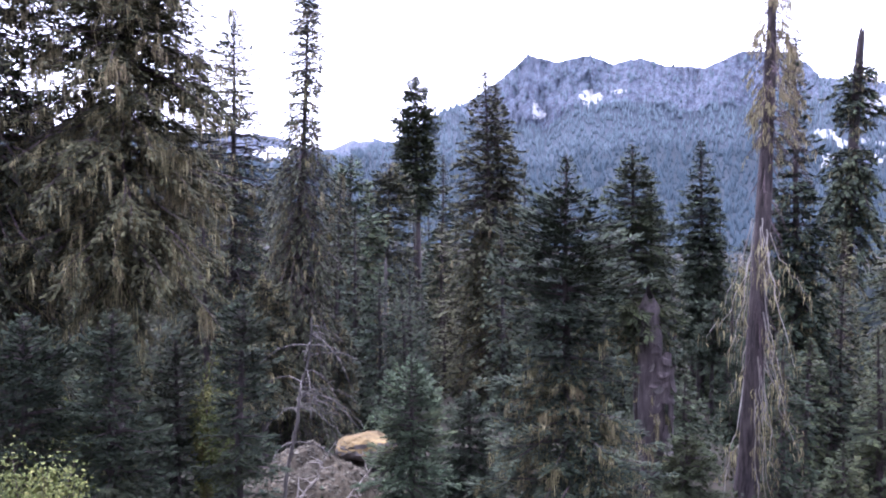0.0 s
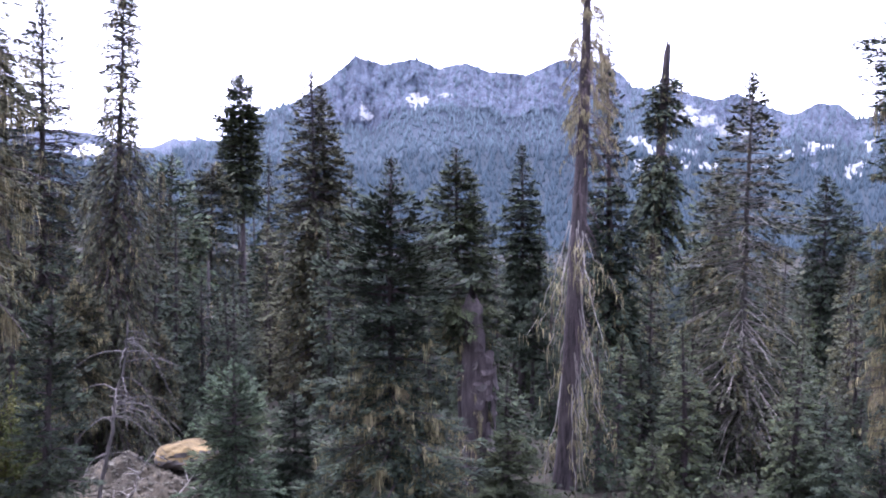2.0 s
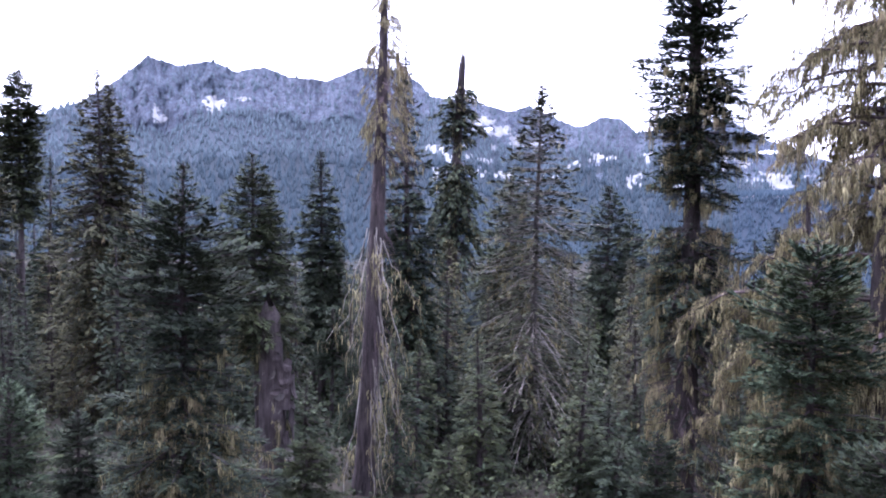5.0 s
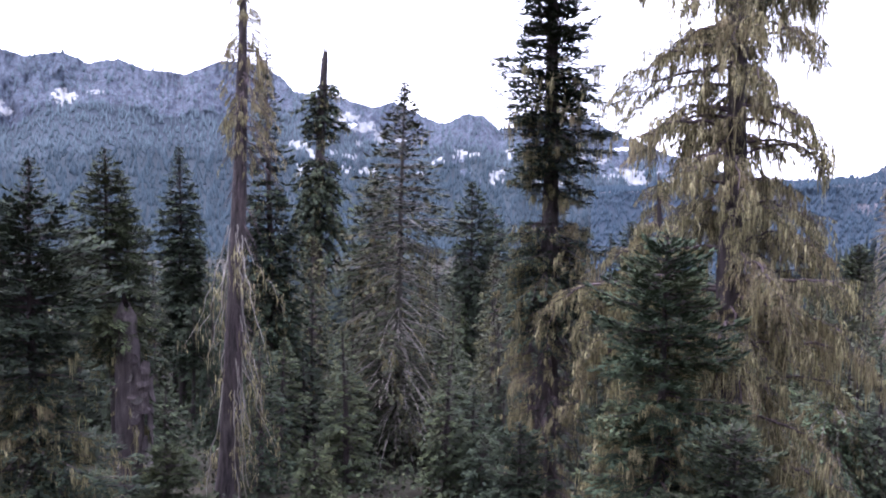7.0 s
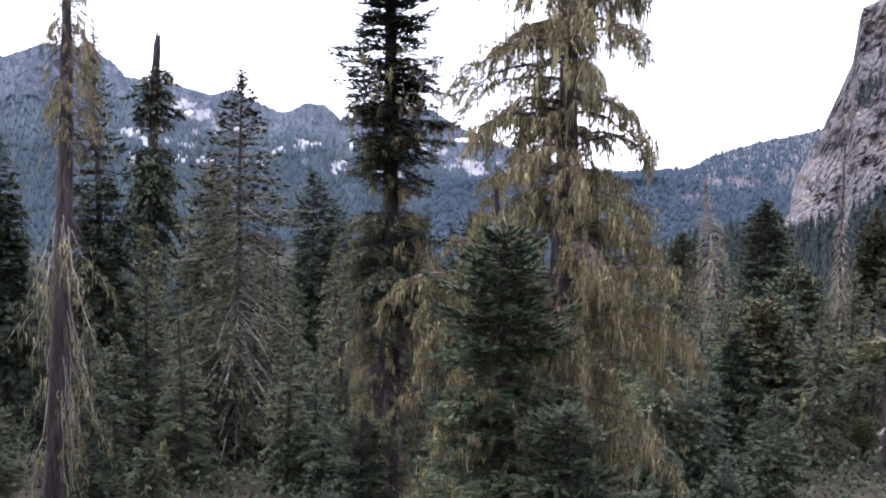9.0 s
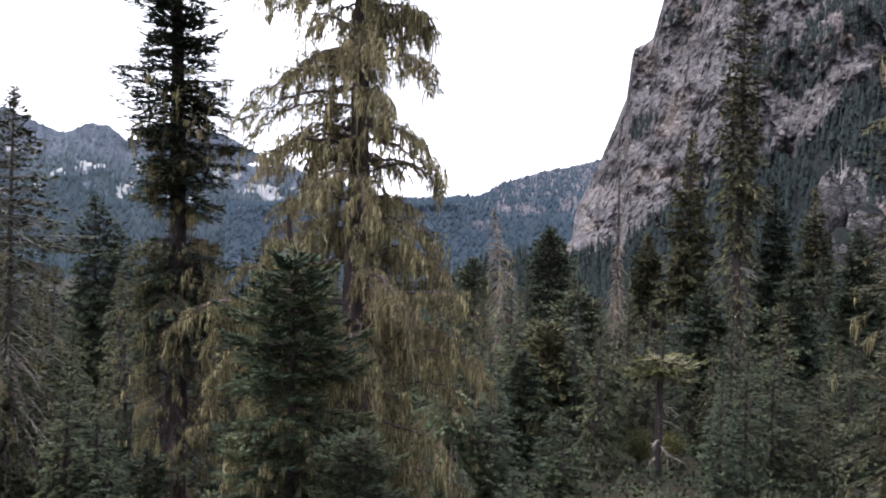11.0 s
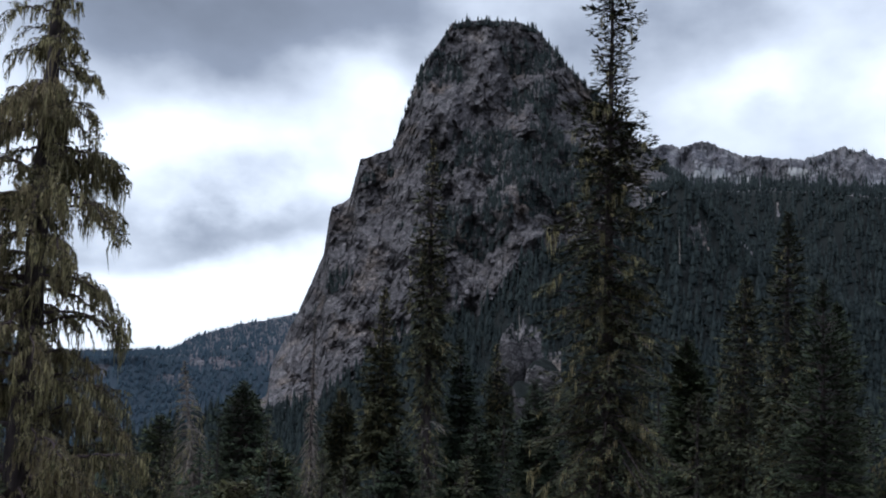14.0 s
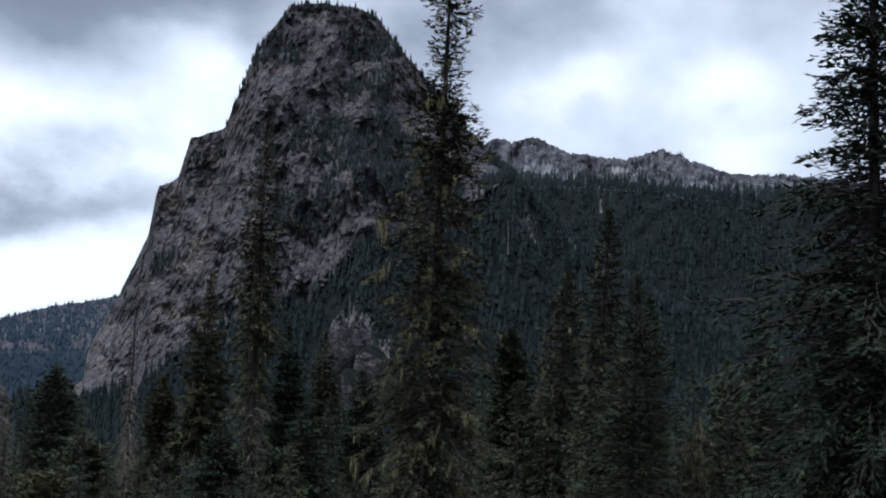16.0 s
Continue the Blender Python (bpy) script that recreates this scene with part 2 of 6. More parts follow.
def conifer(name, label, base, top, crown, seed, leaf=1.0, moss=0.0, needles=None, bark=None, limb=None, gap=0.3, per=5, size=1.0,
            rise=0.25, droop=0.35, side=(0, 0.0), girth=None, broken=False, wood=1.0, lichen_len=1.0, simple=False, taper=0.85, tier=0.22, open_crown=0.42, inner=0.04, tip=0.015, weep=0.0, ragged=None, budget=0, beards=0, category="tree", group=""):
    """A conifer from its base to its top. crown: (metres below the top, reach of the limbs). leaf, moss: how thick needles and lichen
    are, as a number or as (metres below the top, amount)."""
    rng = np.random.default_rng(seed)
    needles, bark, limb = needles or FIR, bark or BARK, limb or TWIG
    base, top = np.array(base, float), np.array(top, float)
    H = top[2] - base[2]
    thing = new(name)
    thing.location = base
    tagged(thing, label, category, group)
    axis = top - base

    def stem(d):
        f = 1 - np.asarray(d) / H
        bend = 0.012 * H * np.sin(f * 3.0 + seed) * f * (1 - f) * 2
        return axis * f[..., None] + np.stack([bend, bend * 0.6, 0 * f], -1)

    girth = girth or 0.011 * H + 0.06
    ragged = weep if ragged is None else ragged
    fall = 0.45 if taper == 0.85 else taper
    # trunk
    d = np.linspace(H + 0.5, 0, 26)
    rad = girth * (0.42 + 0.58 * np.clip(d / H, 0, None) ** fall) if broken else girth * np.clip(d / H, 0, None) ** taper + tip
    rad *= 1 + 0.35 * np.clip((d - H * 0.93) / (H * 0.07), 0, 1)
    V, F = tubes(stem(d)[None], (rad * rng.uniform(0.93, 1.07, len(d)))[None], 10)
    if broken:
        V[-10:, 2] += rng.uniform(-0.9, 0.3, 10) if fall > 0.3 else rng.uniform(-0.2, 1.1, 10)
        V[-10:, :2] = V[-10:, :2].mean(0) + (V[-10:, :2] - V[-10:, :2].mean(0)) * rng.uniform(0.35, 1.0, (10, 1)) 
    part("trunk", mesh_of("trunk", V, F, bark, True), thing)
    # limbs
    cd, cr = np.array([c[0] for c in crown]), np.array([c[1] for c in crown])
    amount = lambda a, x: np.full(len(x), float(a)) if np.isscalar(a) else np.interp(x, [p[0] for p in a], [p[1] for p in a])
    step = min(1.25 * gap, 0.8 if simple else 0.55)
    lev = [cd[0] + 0.12]
    while lev[-1] < min(cd[-1], H - 0.3):
        lev.append(lev[-1] + step * rng.uniform(0.7, 1.3) * (0.4 + 0.6 * min(1, lev[-1] / 4.5)))
    most = per + 2 if simple else int(per * 1.5)
    lev = np.repeat(np.array(lev), most) + rng.normal(0, max(tier, 0.16) * step, len(lev) * most)
    lev = np.where(lev < cd[0] + 0.05, cd[0] + rng.uniform(0.05, 1.2, len(lev)), lev)
    n = len(lev)
    az = np.tile(np.arange(most) * 2 * np.pi / most, n // most) + np.repeat(rng.uniform(0, 6.28, n // most), most) + rng.normal(0, 0.35, n)
    reach = 1.27 * np.interp(lev, cd, cr) * rng.uniform(0.68 - 0.7 * ragged, 1.12 + 0.12 * ragged, n) * (1 + side[1] * np.cos(az - (np.pi / 2 - radians(side[0]))))
    clump = np.array([noise.noise((math.cos(a) * 1.3, math.sin(a) * 1.3, l * 0.9 + seed * 7.1)) for a, l in zip(az, lev)])
    reach *= 1 + open_crown * clump
    reach = np.maximum(reach - 0.15 * size, 0.66 * reach)
    ok = (reach > 0.05) & (clump > -0.32 / max(open_crown, 0.3))
    lev, az, reach, clump = lev[ok], az[ok], reach[ok], clump[ok]
    n = len(lev)
    out = np.stack([np.cos(az), np.sin(az), np.zeros(n)], 1)
    frac = np.clip(lev / max(H * 0.6, 1), 0, 1)
    up = rise * (1.6 - 2.2 * frac) + rng.normal(0, 0.09 + 0.5 * ragged, n)
    sag = droop * (0.5 + 0.9 * frac) * rng.uniform(0.7, 1.3, n)
    root = stem(lev)

    def along(idx, s):
        h = reach[idx] * s
        z = reach[idx] * (up[idx] * s - sag[idx] * s ** 2 + 0.18 * s ** 3)
        p = root[idx] + out[idx] * h[:, None]
        p[:, 2] += z
        return p

    gapless = 2 if simple else 4 if size < 1.05 else 3
    ks = np.linspace(0, 1, gapless)
    P = np.stack([along(np.arange(n), np.full(n, s)) for s in ks], 1)
    P[:, 1:-1] += rng.normal(0, 0.02, (n, gapless - 2, 3)) * reach[:, None, None]
    R = (0.012 + 0.011 * reach)[:, None] * (1.05 - ks)[None] * wood
    V, F = tubes(P, R, 3)
    part("branchwork", mesh_of("branchwork", V, F, limb), thing)
    # twigs: every limb carries a flat fan of them, alternating, shorter towards its end
    cut = 0.11 * size
    reserve = budget or (4200 if simple else 95000 if size < 0.8 else 50000 if size < 1.05 else 28000)
    guess = float(np.sum(2 * reach / cut * (0.22 * reach + 0.12 * size) / (0.065 * size) * 2))
    thin = max(1.0, math.sqrt(guess / reserve))
    cut *= thin
    cnt = np.maximum(2, (reach / cut).astype(int)) * 2
    idx = np.repeat(np.arange(n), cnt)
    s = rng.uniform(inner, 1.0, len(idx)) ** 0.8
    hand = rng.choice([-1.0, 1.0], len(idx))
    o = out[idx]
    across = np.stack([-o[:, 1], o[:, 0], 0 * o[:, 0]], 1) * hand[:, None]
    ang = rng.uniform(0.55, 1.15, len(idx)) * (1.1 - 0.75 * s ** 2)
    D = o * np.cos(ang)[:, None] + across * np.sin(ang)[:, None]
    slope = up[idx] - 2 * sag[idx] * s + 0.54 * s ** 2
    D[:, 2] += slope * np.cos(ang) - 0.10 - weep + rng.normal(0, 0.15, len(idx))
    D = unit(D)
    tl = np.clip((0.13 * size + 0.46 * reach[idx] * (1.03 - s) ** 0.8) * rng.uniform(0.7, 1.2, len(idx)), 0.1 * size, 1.1 * size)
    tl = np.minimum(tl, 0.06 + 0.5 * reach[idx])
    root_p = along(idx, s)

    def on_twig(k, f):
        q = root_p[k] + D[k] * (tl[k] * f)[:, None]
        q[:, 2] -= tl[k] * f * f * (0.16 + weep)
        return q

    la = amount(leaf, lev)
    green = rng.uniform(0, 1, len(idx)) < np.clip(la[idx] * (0.95 + 0.4 * clump[idx]), 0, 1)
    live = np.flatnonzero(green)
    if len(live) > 10:
        m = np.maximum(2, np.round(tl[live] / (0.062 * size * thin))).astype(int)
        own = np.repeat(live, m)
        f = (np.arange(len(own)) - np.repeat(np.cumsum(m) - m, m) + rng.uniform(0.1, 0.9, len(own))) / np.repeat(m, m)
        q = on_twig(own, f)
        flip = np.where(np.arange(len(own)) % 2 == 0, 1.0, -1.0)
        d = D[own]
        w = np.stack([-d[:, 1], d[:, 0], 0 * flip], 1) * flip[:, None]
        lean = rng.uniform(0.25, 0.9, len(own)) * (1.05 - 0.8 * f)
        turn = unit(d * np.cos(lean)[:, None] + w * np.sin(lean)[:, None] + rng.normal(0, 0.13, d.shape) + [0, 0, 0.12 - 0.5 * weep])
        L = np.minimum(0.19 * size * min(thin, 2.0 if simple else 1.6), 0.07 + 0.3 * reach[idx[own]]) * rng.uniform(0.7, 1.35, len(own))
        v, fc = blades(q, turn, L, L * rng.uniform(0.11, 0.18, len(own)) * (2.1 if simple else 1.2 if size < 1.05 else 1.7), rng, 0.35)
        if not broken and cd[0] < 0.3:  # the leader
            m = 46
            h = rng.uniform(0, 1.6, m) * min(1.0, H / 12)
            a2 = rng.uniform(0, 6.283, m)
            d = unit(np.stack([np.cos(a2), np.sin(a2), rng.uniform(0.7, 1.8, m)], 1))
            L = (0.08 + 0.14 * h) * rng.uniform(0.7, 1.3, m) * max(1.0, size * 0.8)
            v2, f2 = blades(stem(h), d, L, L * 0.2, rng, 0.5)
            fc = np.concatenate([fc, f2 + len(v)])
            v = np.concatenate([v, v2])
        part("crown", mesh_of("crown", v, fc, needles), thing)
    # bare twigs where the limbs have lost their needles
    dead = np.flatnonzero(~green & (rng.uniform(0, 1, len(idx)) < 0.35))[:6000]
    if len(dead) > 10 and not simple and size < 1.3:
        k3 = np.array([0.0, 0.5, 1.0])
        P = np.stack([on_twig(dead, np.full(len(dead), f)) for f in k3], 1)
        P[:, 1:] += rng.normal(0, 0.03, (len(dead), 2, 3))
        V, F = tubes(P, (0.0065 * size * wood) * (1.15 - k3)[None] * np.ones((len(dead), 1)), 3)
        part("twigwork", mesh_of("twigwork", V, F, limb), thing)
    # hanging lichen: beards of fine strands along the twigs
    ma = amount(moss, lev)
    ma = np.where(ma < 0.1, 0, ma)
    keep = rng.uniform(0, 1, len(idx)) < np.clip(ma[idx] * (0.8 - 0.7 * clump[idx]), 0, 1)
    keep &= reach[idx] * s > 0.12 + girth * (lev[idx] / H) ** (0.45 if broken else 0.85)
    beard = np.flatnonzero(keep)
    if len(beard) > 10:
        own_len = rng.gamma(2.2, 0.13, len(idx)) * lichen_len + 0.05
        hang = (tl[beard] / (0.03 * size)).astype(int) + 3
        share = (beards or (700 if simple else 32000 if size < 0.8 else 20000 if size < 1.05 else 9000)) / hang.sum()
        if share < 1:
            pick = rng.uniform(0, 1, len(beard)) < share
            beard, hang = beard[pick], hang[pick]
        own = np.repeat(beard, hang)
        p = on_twig(own, rng.uniform(0, 1, len(own)))
        tuft = tufts(p + base, 1.6)
        L = own_len[own] * (0.75 + 1.3 * np.clip(tuft, -0.45, 0.5)) * rng.uniform(0.45, 1.15, len(own))
        p += rng.normal(0, 0.018, p.shape)
        ok = L > 0.04
        v, fc = strands(p[ok], L[ok], rng.uniform(0.012, 0.030, int(ok.sum())) * (0.3 + size * 0.7), rng)
        part("hanging_lichen", mesh_of("hanging_lichen", v, fc, LICHEN), thing)
    return thing


def bearded_tree(name, label, base, top, crown, seed, girth, limbs, needles, sparse=1.0, long=1.0, side=(0, 0.0)):
    """An old hemlock hung with lichen: arching limbs with hanging ends, drooping side twigs, and curtains of strands along all of them."""
    rng = np.random.default_rng(seed)
    base, top = np.array(base, float), np.array(top, float)
    H = top[2] - base[2]
    thing = tagged(new(name), label, "tree")
    thing.location = base
    axis = top - base
    d = np.linspace(H + 0.4, 0, 30)
    V, F = tubes((axis * (1 - d / H)[:, None] + np.stack([0.05 * np.sin(d * 0.7), 0.05 * np.cos(d * 0.5), 0 * d], 1))[None],
                 ((girth * np.clip(d / H, 0, None) ** 0.5 + 0.02) * rng.uniform(0.93, 1.07, 30))[None], 12)
    part("trunk", mesh_of("trunk", V, F, BARK, True), thing)
    cd, cr = np.array([c[0] for c in crown]), np.array([c[1] for c in crown])
    lev = np.sort(rng.uniform(cd[0] + 0.2, min(cd[-1], H - 0.5), limbs))
    az = rng.uniform(0, 2 * np.pi, limbs)
    reach = np.interp(lev, cd, cr) * rng.beta(2.2, 1.2, limbs) * 1.3 * (1 + side[1] * np.cos(az - (np.pi / 2 - radians(side[0]))))
    reach = np.maximum(reach, 0.35)
    out = np.stack([np.cos(az), np.sin(az), 0 * az], 1)
    ks = np.linspace(0, 1, 12)
    up, sag = rng.normal(0.22, 0.2, limbs), rng.uniform(0.3, 0.75, limbs)
    z = up[:, None] * ks - sag[:, None] * np.clip(2.0 / reach, 0.4, 1.0)[:, None] * ks ** 2 - 0.22 * ks ** 6
    P = (axis * (1 - lev / H)[:, None])[:, None] + out[:, None] * (reach[:, None] * (ks - 0.12 * ks ** 5))[..., None]
    P[..., 2] += reach[:, None] * z
    P[:, 2:] += rng.normal(0, 0.035, (limbs, 10, 3))
    V, F = tubes(P, (0.014 + 0.013 * reach)[:, None] * (1.08 - ks)[None], 5)
    part("branchwork", mesh_of("branchwork", V, F, TWIG, True), thing)
    # side twigs, longest half-way out
    n = np.maximum(5, (reach * 11).astype(int))
    own = np.repeat(np.arange(limbs), n)
    s = rng.uniform(0.12, 1.0, len(own))
    f = s * 11
    i0 = np.minimum(f.astype(int), 10)
    root = P[own, i0] * (1 - (f - i0))[:, None] + P[own, i0 + 1] * (f - i0)[:, None]
    a2 = az[own] + rng.choice([-1, 1], len(own)) * rng.uniform(0.4, 1.3, len(own)) * (1.1 - 0.7 * s)
    tl = (0.12 + 0.42 * reach[own] * np.sin(np.pi * (0.15 + 0.75 * s))).clip(0.15, 1.0) * rng.uniform(0.5, 1.2, len(own))
    kt = np.linspace(0, 1, 6)
    T = root[:, None] + np.stack([np.cos(a2), np.sin(a2), 0 * a2], 1)[:, None] * (tl[:, None] * (kt - 0.25 * kt ** 3))[..., None]
    T[..., 2] += tl[:, None] * (rng.normal(0.05, 0.2, len(own))[:, None] * kt - rng.uniform(0.3, 0.9, len(own))[:, None] * kt ** 2)
    V, F = tubes(T, np.full((len(own), 1), 0.008) * (1.2 - kt)[None], 3)
    part("twigwork", mesh_of("twigwork", V, F, TWIG), thing)

    def on(lines, k, g):
        m = lines.shape[1] - 1
        g = g * m
        j = np.minimum(g.astype(int), m - 1)
        return lines[k, j] * (1 - (g - j))[:, None] + lines[k, j + 1] * (g - j)[:, None]

    # short grey-green needles still on the twigs
    live = np.flatnonzero(rng.uniform(0, 1, len(own)) < 0.55)
    k = np.repeat(live, np.maximum(3, (tl[live] / 0.045).astype(int)))
    g = rng.uniform(0.1, 1, len(k))
    p, q = on(T, k, g), on(T, k, np.clip(g + 0.08, 0, 1))
    D = unit(q - p + 1e-4) + rng.normal(0, 0.45, (len(k), 3))
    L = rng.uniform(0.05, 0.12, len(k))
    v, fc = blades(p, unit(D), L, L * 0.22, rng, 0.5)
    part("crown", mesh_of("crown", v, fc, needles), thing)
    # curtains
    Vs, Fs, off = [], [], 0
    bare = np.array([noise.noise((math.cos(a) * 1.5, math.sin(a) * 1.5, l * 0.55 + seed)) for a, l in zip(az, lev)])
    for lines, ids, size_of in ((P, np.arange(limbs), reach), (T, own, tl)):
        m = len(lines)
        lush = rng.gamma(3.0, 0.11, m) * long * np.clip(1.0 + 1.1 * bare[ids], 0.25, 1.7)
        cnt = (size_of / (0.026 * sparse)).astype(int) + 2
        k = np.repeat(np.arange(m), cnt)
        g = rng.uniform(0.12, 1, len(k))
        p = on(lines, k, g)
        wave = tufts(p + base, 2.2)
        L = lush[k] * (0.8 + 1.3 * np.clip(wave, -0.5, 0.5)) * rng.uniform(0.35, 1.15, len(k))
        ok = L > 0.04
        v, fc = strands(p[ok] + rng.normal(0, 0.015, (int(ok.sum()), 3)), L[ok], rng.uniform(0.013, 0.032, int(ok.sum())), rng)
        Vs.append(v), Fs.append(fc + off)
        off += len(v)
    part("hanging_lichen", mesh_of("hanging_lichen", np.concatenate(Vs), np.concatenate(Fs), LICHEN), thing)
    return thing

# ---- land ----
# distant needles: aerial haze put into blue base colours, less on lower slopes
HAZE_WOOD = needle_material("haze_blue_forest", (0.0440, 0.0602, 0.0791), (0.0464, 0.0645, 0.0843), (0.0504, 0.0688, 0.0877), (0.0528, 0.0654, 0.0808))
THIN_HAZE_WOOD = needle_material("thin_haze_forest", (0.0296, 0.0430, 0.0533), (0.0328, 0.0473, 0.0585), (0.0360, 0.0516, 0.0628), (0.0384, 0.0490, 0.0568))
# valley ridge needles: haze mixed into the base colour as blue
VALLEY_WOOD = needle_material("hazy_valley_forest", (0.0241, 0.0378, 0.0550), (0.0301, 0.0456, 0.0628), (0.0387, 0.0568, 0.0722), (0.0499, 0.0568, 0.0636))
# slight blue put into these needles for the hillside's haze
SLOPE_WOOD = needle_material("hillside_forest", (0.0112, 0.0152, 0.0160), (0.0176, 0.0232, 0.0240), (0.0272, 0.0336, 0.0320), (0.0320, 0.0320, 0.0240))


def rock_material(name, dark, mid, light, tint, scale, relief, grain=(1, 1, 1.4), joint=0.8):
    m, nt, b = material(name, 0.9, 0.15)
    big = noise_tex(nt, scale * 0.12, 6.0, 0.62)
    bed = noise_tex(nt, scale, 8.0, 0.68, None, grain, 0.6)
    crack = add(nt, "ShaderNodeTexVoronoi", Scale=scale * 0.9)
    crack.feature = "DISTANCE_TO_EDGE"
    mp = add(nt, "ShaderNodeMapping", Scale=(1.0, 1.0, 0.55))
    nt.links.new(nt.nodes.new("ShaderNodeNewGeometry").outputs["Position"], mp.inputs["Vector"])
    warp = mix(nt, 0.12, mp.outputs["Vector"], add(nt, "ShaderNodeTexNoise", Scale=scale * 2).outputs["Color"], "ADD")
    nt.links.new(warp, crack.inputs["Vector"])
    col = ramp(nt, bed, (0.33, dark), (0.5, mid), (0.7, light))
    col = mix(nt, ramp(nt, big, (0.48, (0, 0, 0)), (0.66, (0.75, 0.75, 0.75))), col, tint)
    col = mix(nt, 1.0, col, ramp(nt, crack.outputs["Distance"], (0.0, (joint, joint * 0.96, joint)), (0.10, (1, 1, 1))), "MULTIPLY")
    fine = noise_tex(nt, scale * 5, 6.0, 0.7, None, (1, 1, 0.6))
    col = mix(nt, 1.0, col, ramp(nt, fine, (0.36, (0.42, 0.41, 0.43)), (0.62, (1.4, 1.37, 1.35))), "MULTIPLY")
    nt.links.new(col, b.inputs["Base Color"])
    bump(nt, b, bed, 1.0, relief)
    return m


def cliff_material():
    """Jointed volcanic rock: blocks of differing tone along dipping beds, dark cracks, rusty patches, streaks of wet."""
    m, nt, b = material("dark_cliff_rock", 0.9, 0.15)
    pos = nt.nodes.new("ShaderNodeNewGeometry").outputs["Position"]
    dip = add(nt, "ShaderNodeMapping", Scale=(1, 1, 1.7))
    dip.inputs["Rotation"].default_value = (radians(24), 0, 0)
    nt.links.new(pos, dip.inputs["Vector"])
    wob = add(nt, "ShaderNodeTexNoise", Scale=0.10, Detail=3.0)
    nt.links.new(pos, wob.inputs["Vector"])
    vec = mix(nt, 9.0, dip.outputs["Vector"], wob.outputs["Color"], "ADD")
    vec.node.clamp_factor = False
    col = ramp(nt, noise_tex(nt, 0.05, 7.0, 0.65, vec), (0.34, (0.086, 0.081, 0.085)), (0.5, (0.112, 0.107, 0.111)), (0.68, (0.142, 0.135, 0.136)))
    rust = noise_tex(nt, 0.022, 5.0, 0.6, vec)
    col = mix(nt, ramp(nt, rust, (0.54, (0, 0, 0)), (0.68, (0.7, 0.7, 0.7))), col, (0.185, 0.152, 0.124))
    for scale, low, high in ((0.13, 0.8, 1.15), (0.42, 0.62, 1.34)):
        block = add(nt, "ShaderNodeTexVoronoi", Scale=scale)
        nt.links.new(vec, block.inputs["Vector"])
        tone = nt.nodes.new("ShaderNodeSeparateColor")
        nt.links.new(block.outputs["Color"], tone.inputs[0])
        col = mix(nt, 1.0, col, ramp(nt, tone.outputs[0], (0.05, (low, low, low)), (0.95, (high, high * 0.985, high * 0.97))), "MULTIPLY")
        joint = add(nt, "ShaderNodeTexVoronoi", Scale=scale)
        joint.feature = "DISTANCE_TO_EDGE"
        nt.links.new(vec, joint.inputs["Vector"])
        col = mix(nt, 1.0, col, ramp(nt, joint.outputs["Distance"], (0.0, (0.42, 0.41, 0.43)), (0.09, (1, 1, 1))), "MULTIPLY")
    streak = noise_tex(nt, 0.16, 5.0, 0.6, pos, (1, 1, 0.14))
    col = mix(nt, 1.0, col, ramp(nt, streak, (0.38, (0.8, 0.79, 0.81)), (0.6, (1.06, 1.05, 1.04))), "MULTIPLY")
    grit = noise_tex(nt, 1.5, 4.0, 0.7, pos)
    col = mix(nt, 1.0, col, ramp(nt, grit, (0.36, (0.58, 0.58, 0.6)), (0.64, (1.42, 1.4, 1.38))), "MULTIPLY")
    nt.links.new(col, b.inputs["Base Color"])
    bump(nt, b, noise_tex(nt, 0.55, 7.0, 0.72, vec), 0.9, 1.0)
    return m


CLIFF = cliff_material()
# haze is put into the blue of this distant rock
HAZE_ROCK = rock_material("haze_blue_rock", (0.0326, 0.0406, 0.0585), (0.0505, 0.0605, 0.0805), (0.0862, 0.0978, 0.1179), (0.0437, 0.0566, 0.0741), 0.03, 9.0, (1, 1, 0.3))
PALE_RIDGE = rock_material("pale_ridge_rock", (0.0337, 0.0340, 0.0414), (0.0785, 0.0775, 0.0866), (0.2132, 0.2128, 0.2190), (0.1518, 0.1442, 0.1413), 0.035, 8.0)
# bluish cast of this ridge rock is painted haze
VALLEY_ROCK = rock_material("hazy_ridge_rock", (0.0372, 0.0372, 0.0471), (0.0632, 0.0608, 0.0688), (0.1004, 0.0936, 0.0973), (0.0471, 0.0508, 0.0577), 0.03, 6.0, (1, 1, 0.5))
SCREE = plain_noise_material("pale_scree", (0.1256, 0.1316, 0.1453), (0.2399, 0.2399, 0.2382), 0.03, 0.95)
SNOW = plain_noise_material("old_snow", (0.66, 0.68, 0.72), (0.85, 0.86, 0.88), 0.03, 0.7)
# far floors carry haze in their blue colours too, the lower one less
HAZE_FLOOR = plain_noise_material("haze_blue_floor", (0.0261, 0.0341, 0.0448), (0.0295, 0.0380, 0.0494), 0.02, 0.95)
THIN_HAZE_FLOOR = plain_noise_material("thin_haze_floor", (0.0176, 0.0244, 0.0306), (0.0210, 0.0278, 0.0347), 0.02, 0.95)
# valley ridge floor, tinted blue for haze like its trees
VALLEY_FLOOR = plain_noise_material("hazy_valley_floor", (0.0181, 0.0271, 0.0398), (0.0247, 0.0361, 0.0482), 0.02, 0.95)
# near-black: the shade between the trees is put into this floor colour
SHADED_SLOPE_FLOOR = plain_noise_material("shaded_hillside_floor", (0.004, 0.006, 0.006), (0.011, 0.013, 0.012), 0.05, 0.95)
SOIL = plain_noise_material("forest_floor", (0.010, 0.009, 0.006), (0.030, 0.025, 0.017), 0.6, 0.95, 0.2)


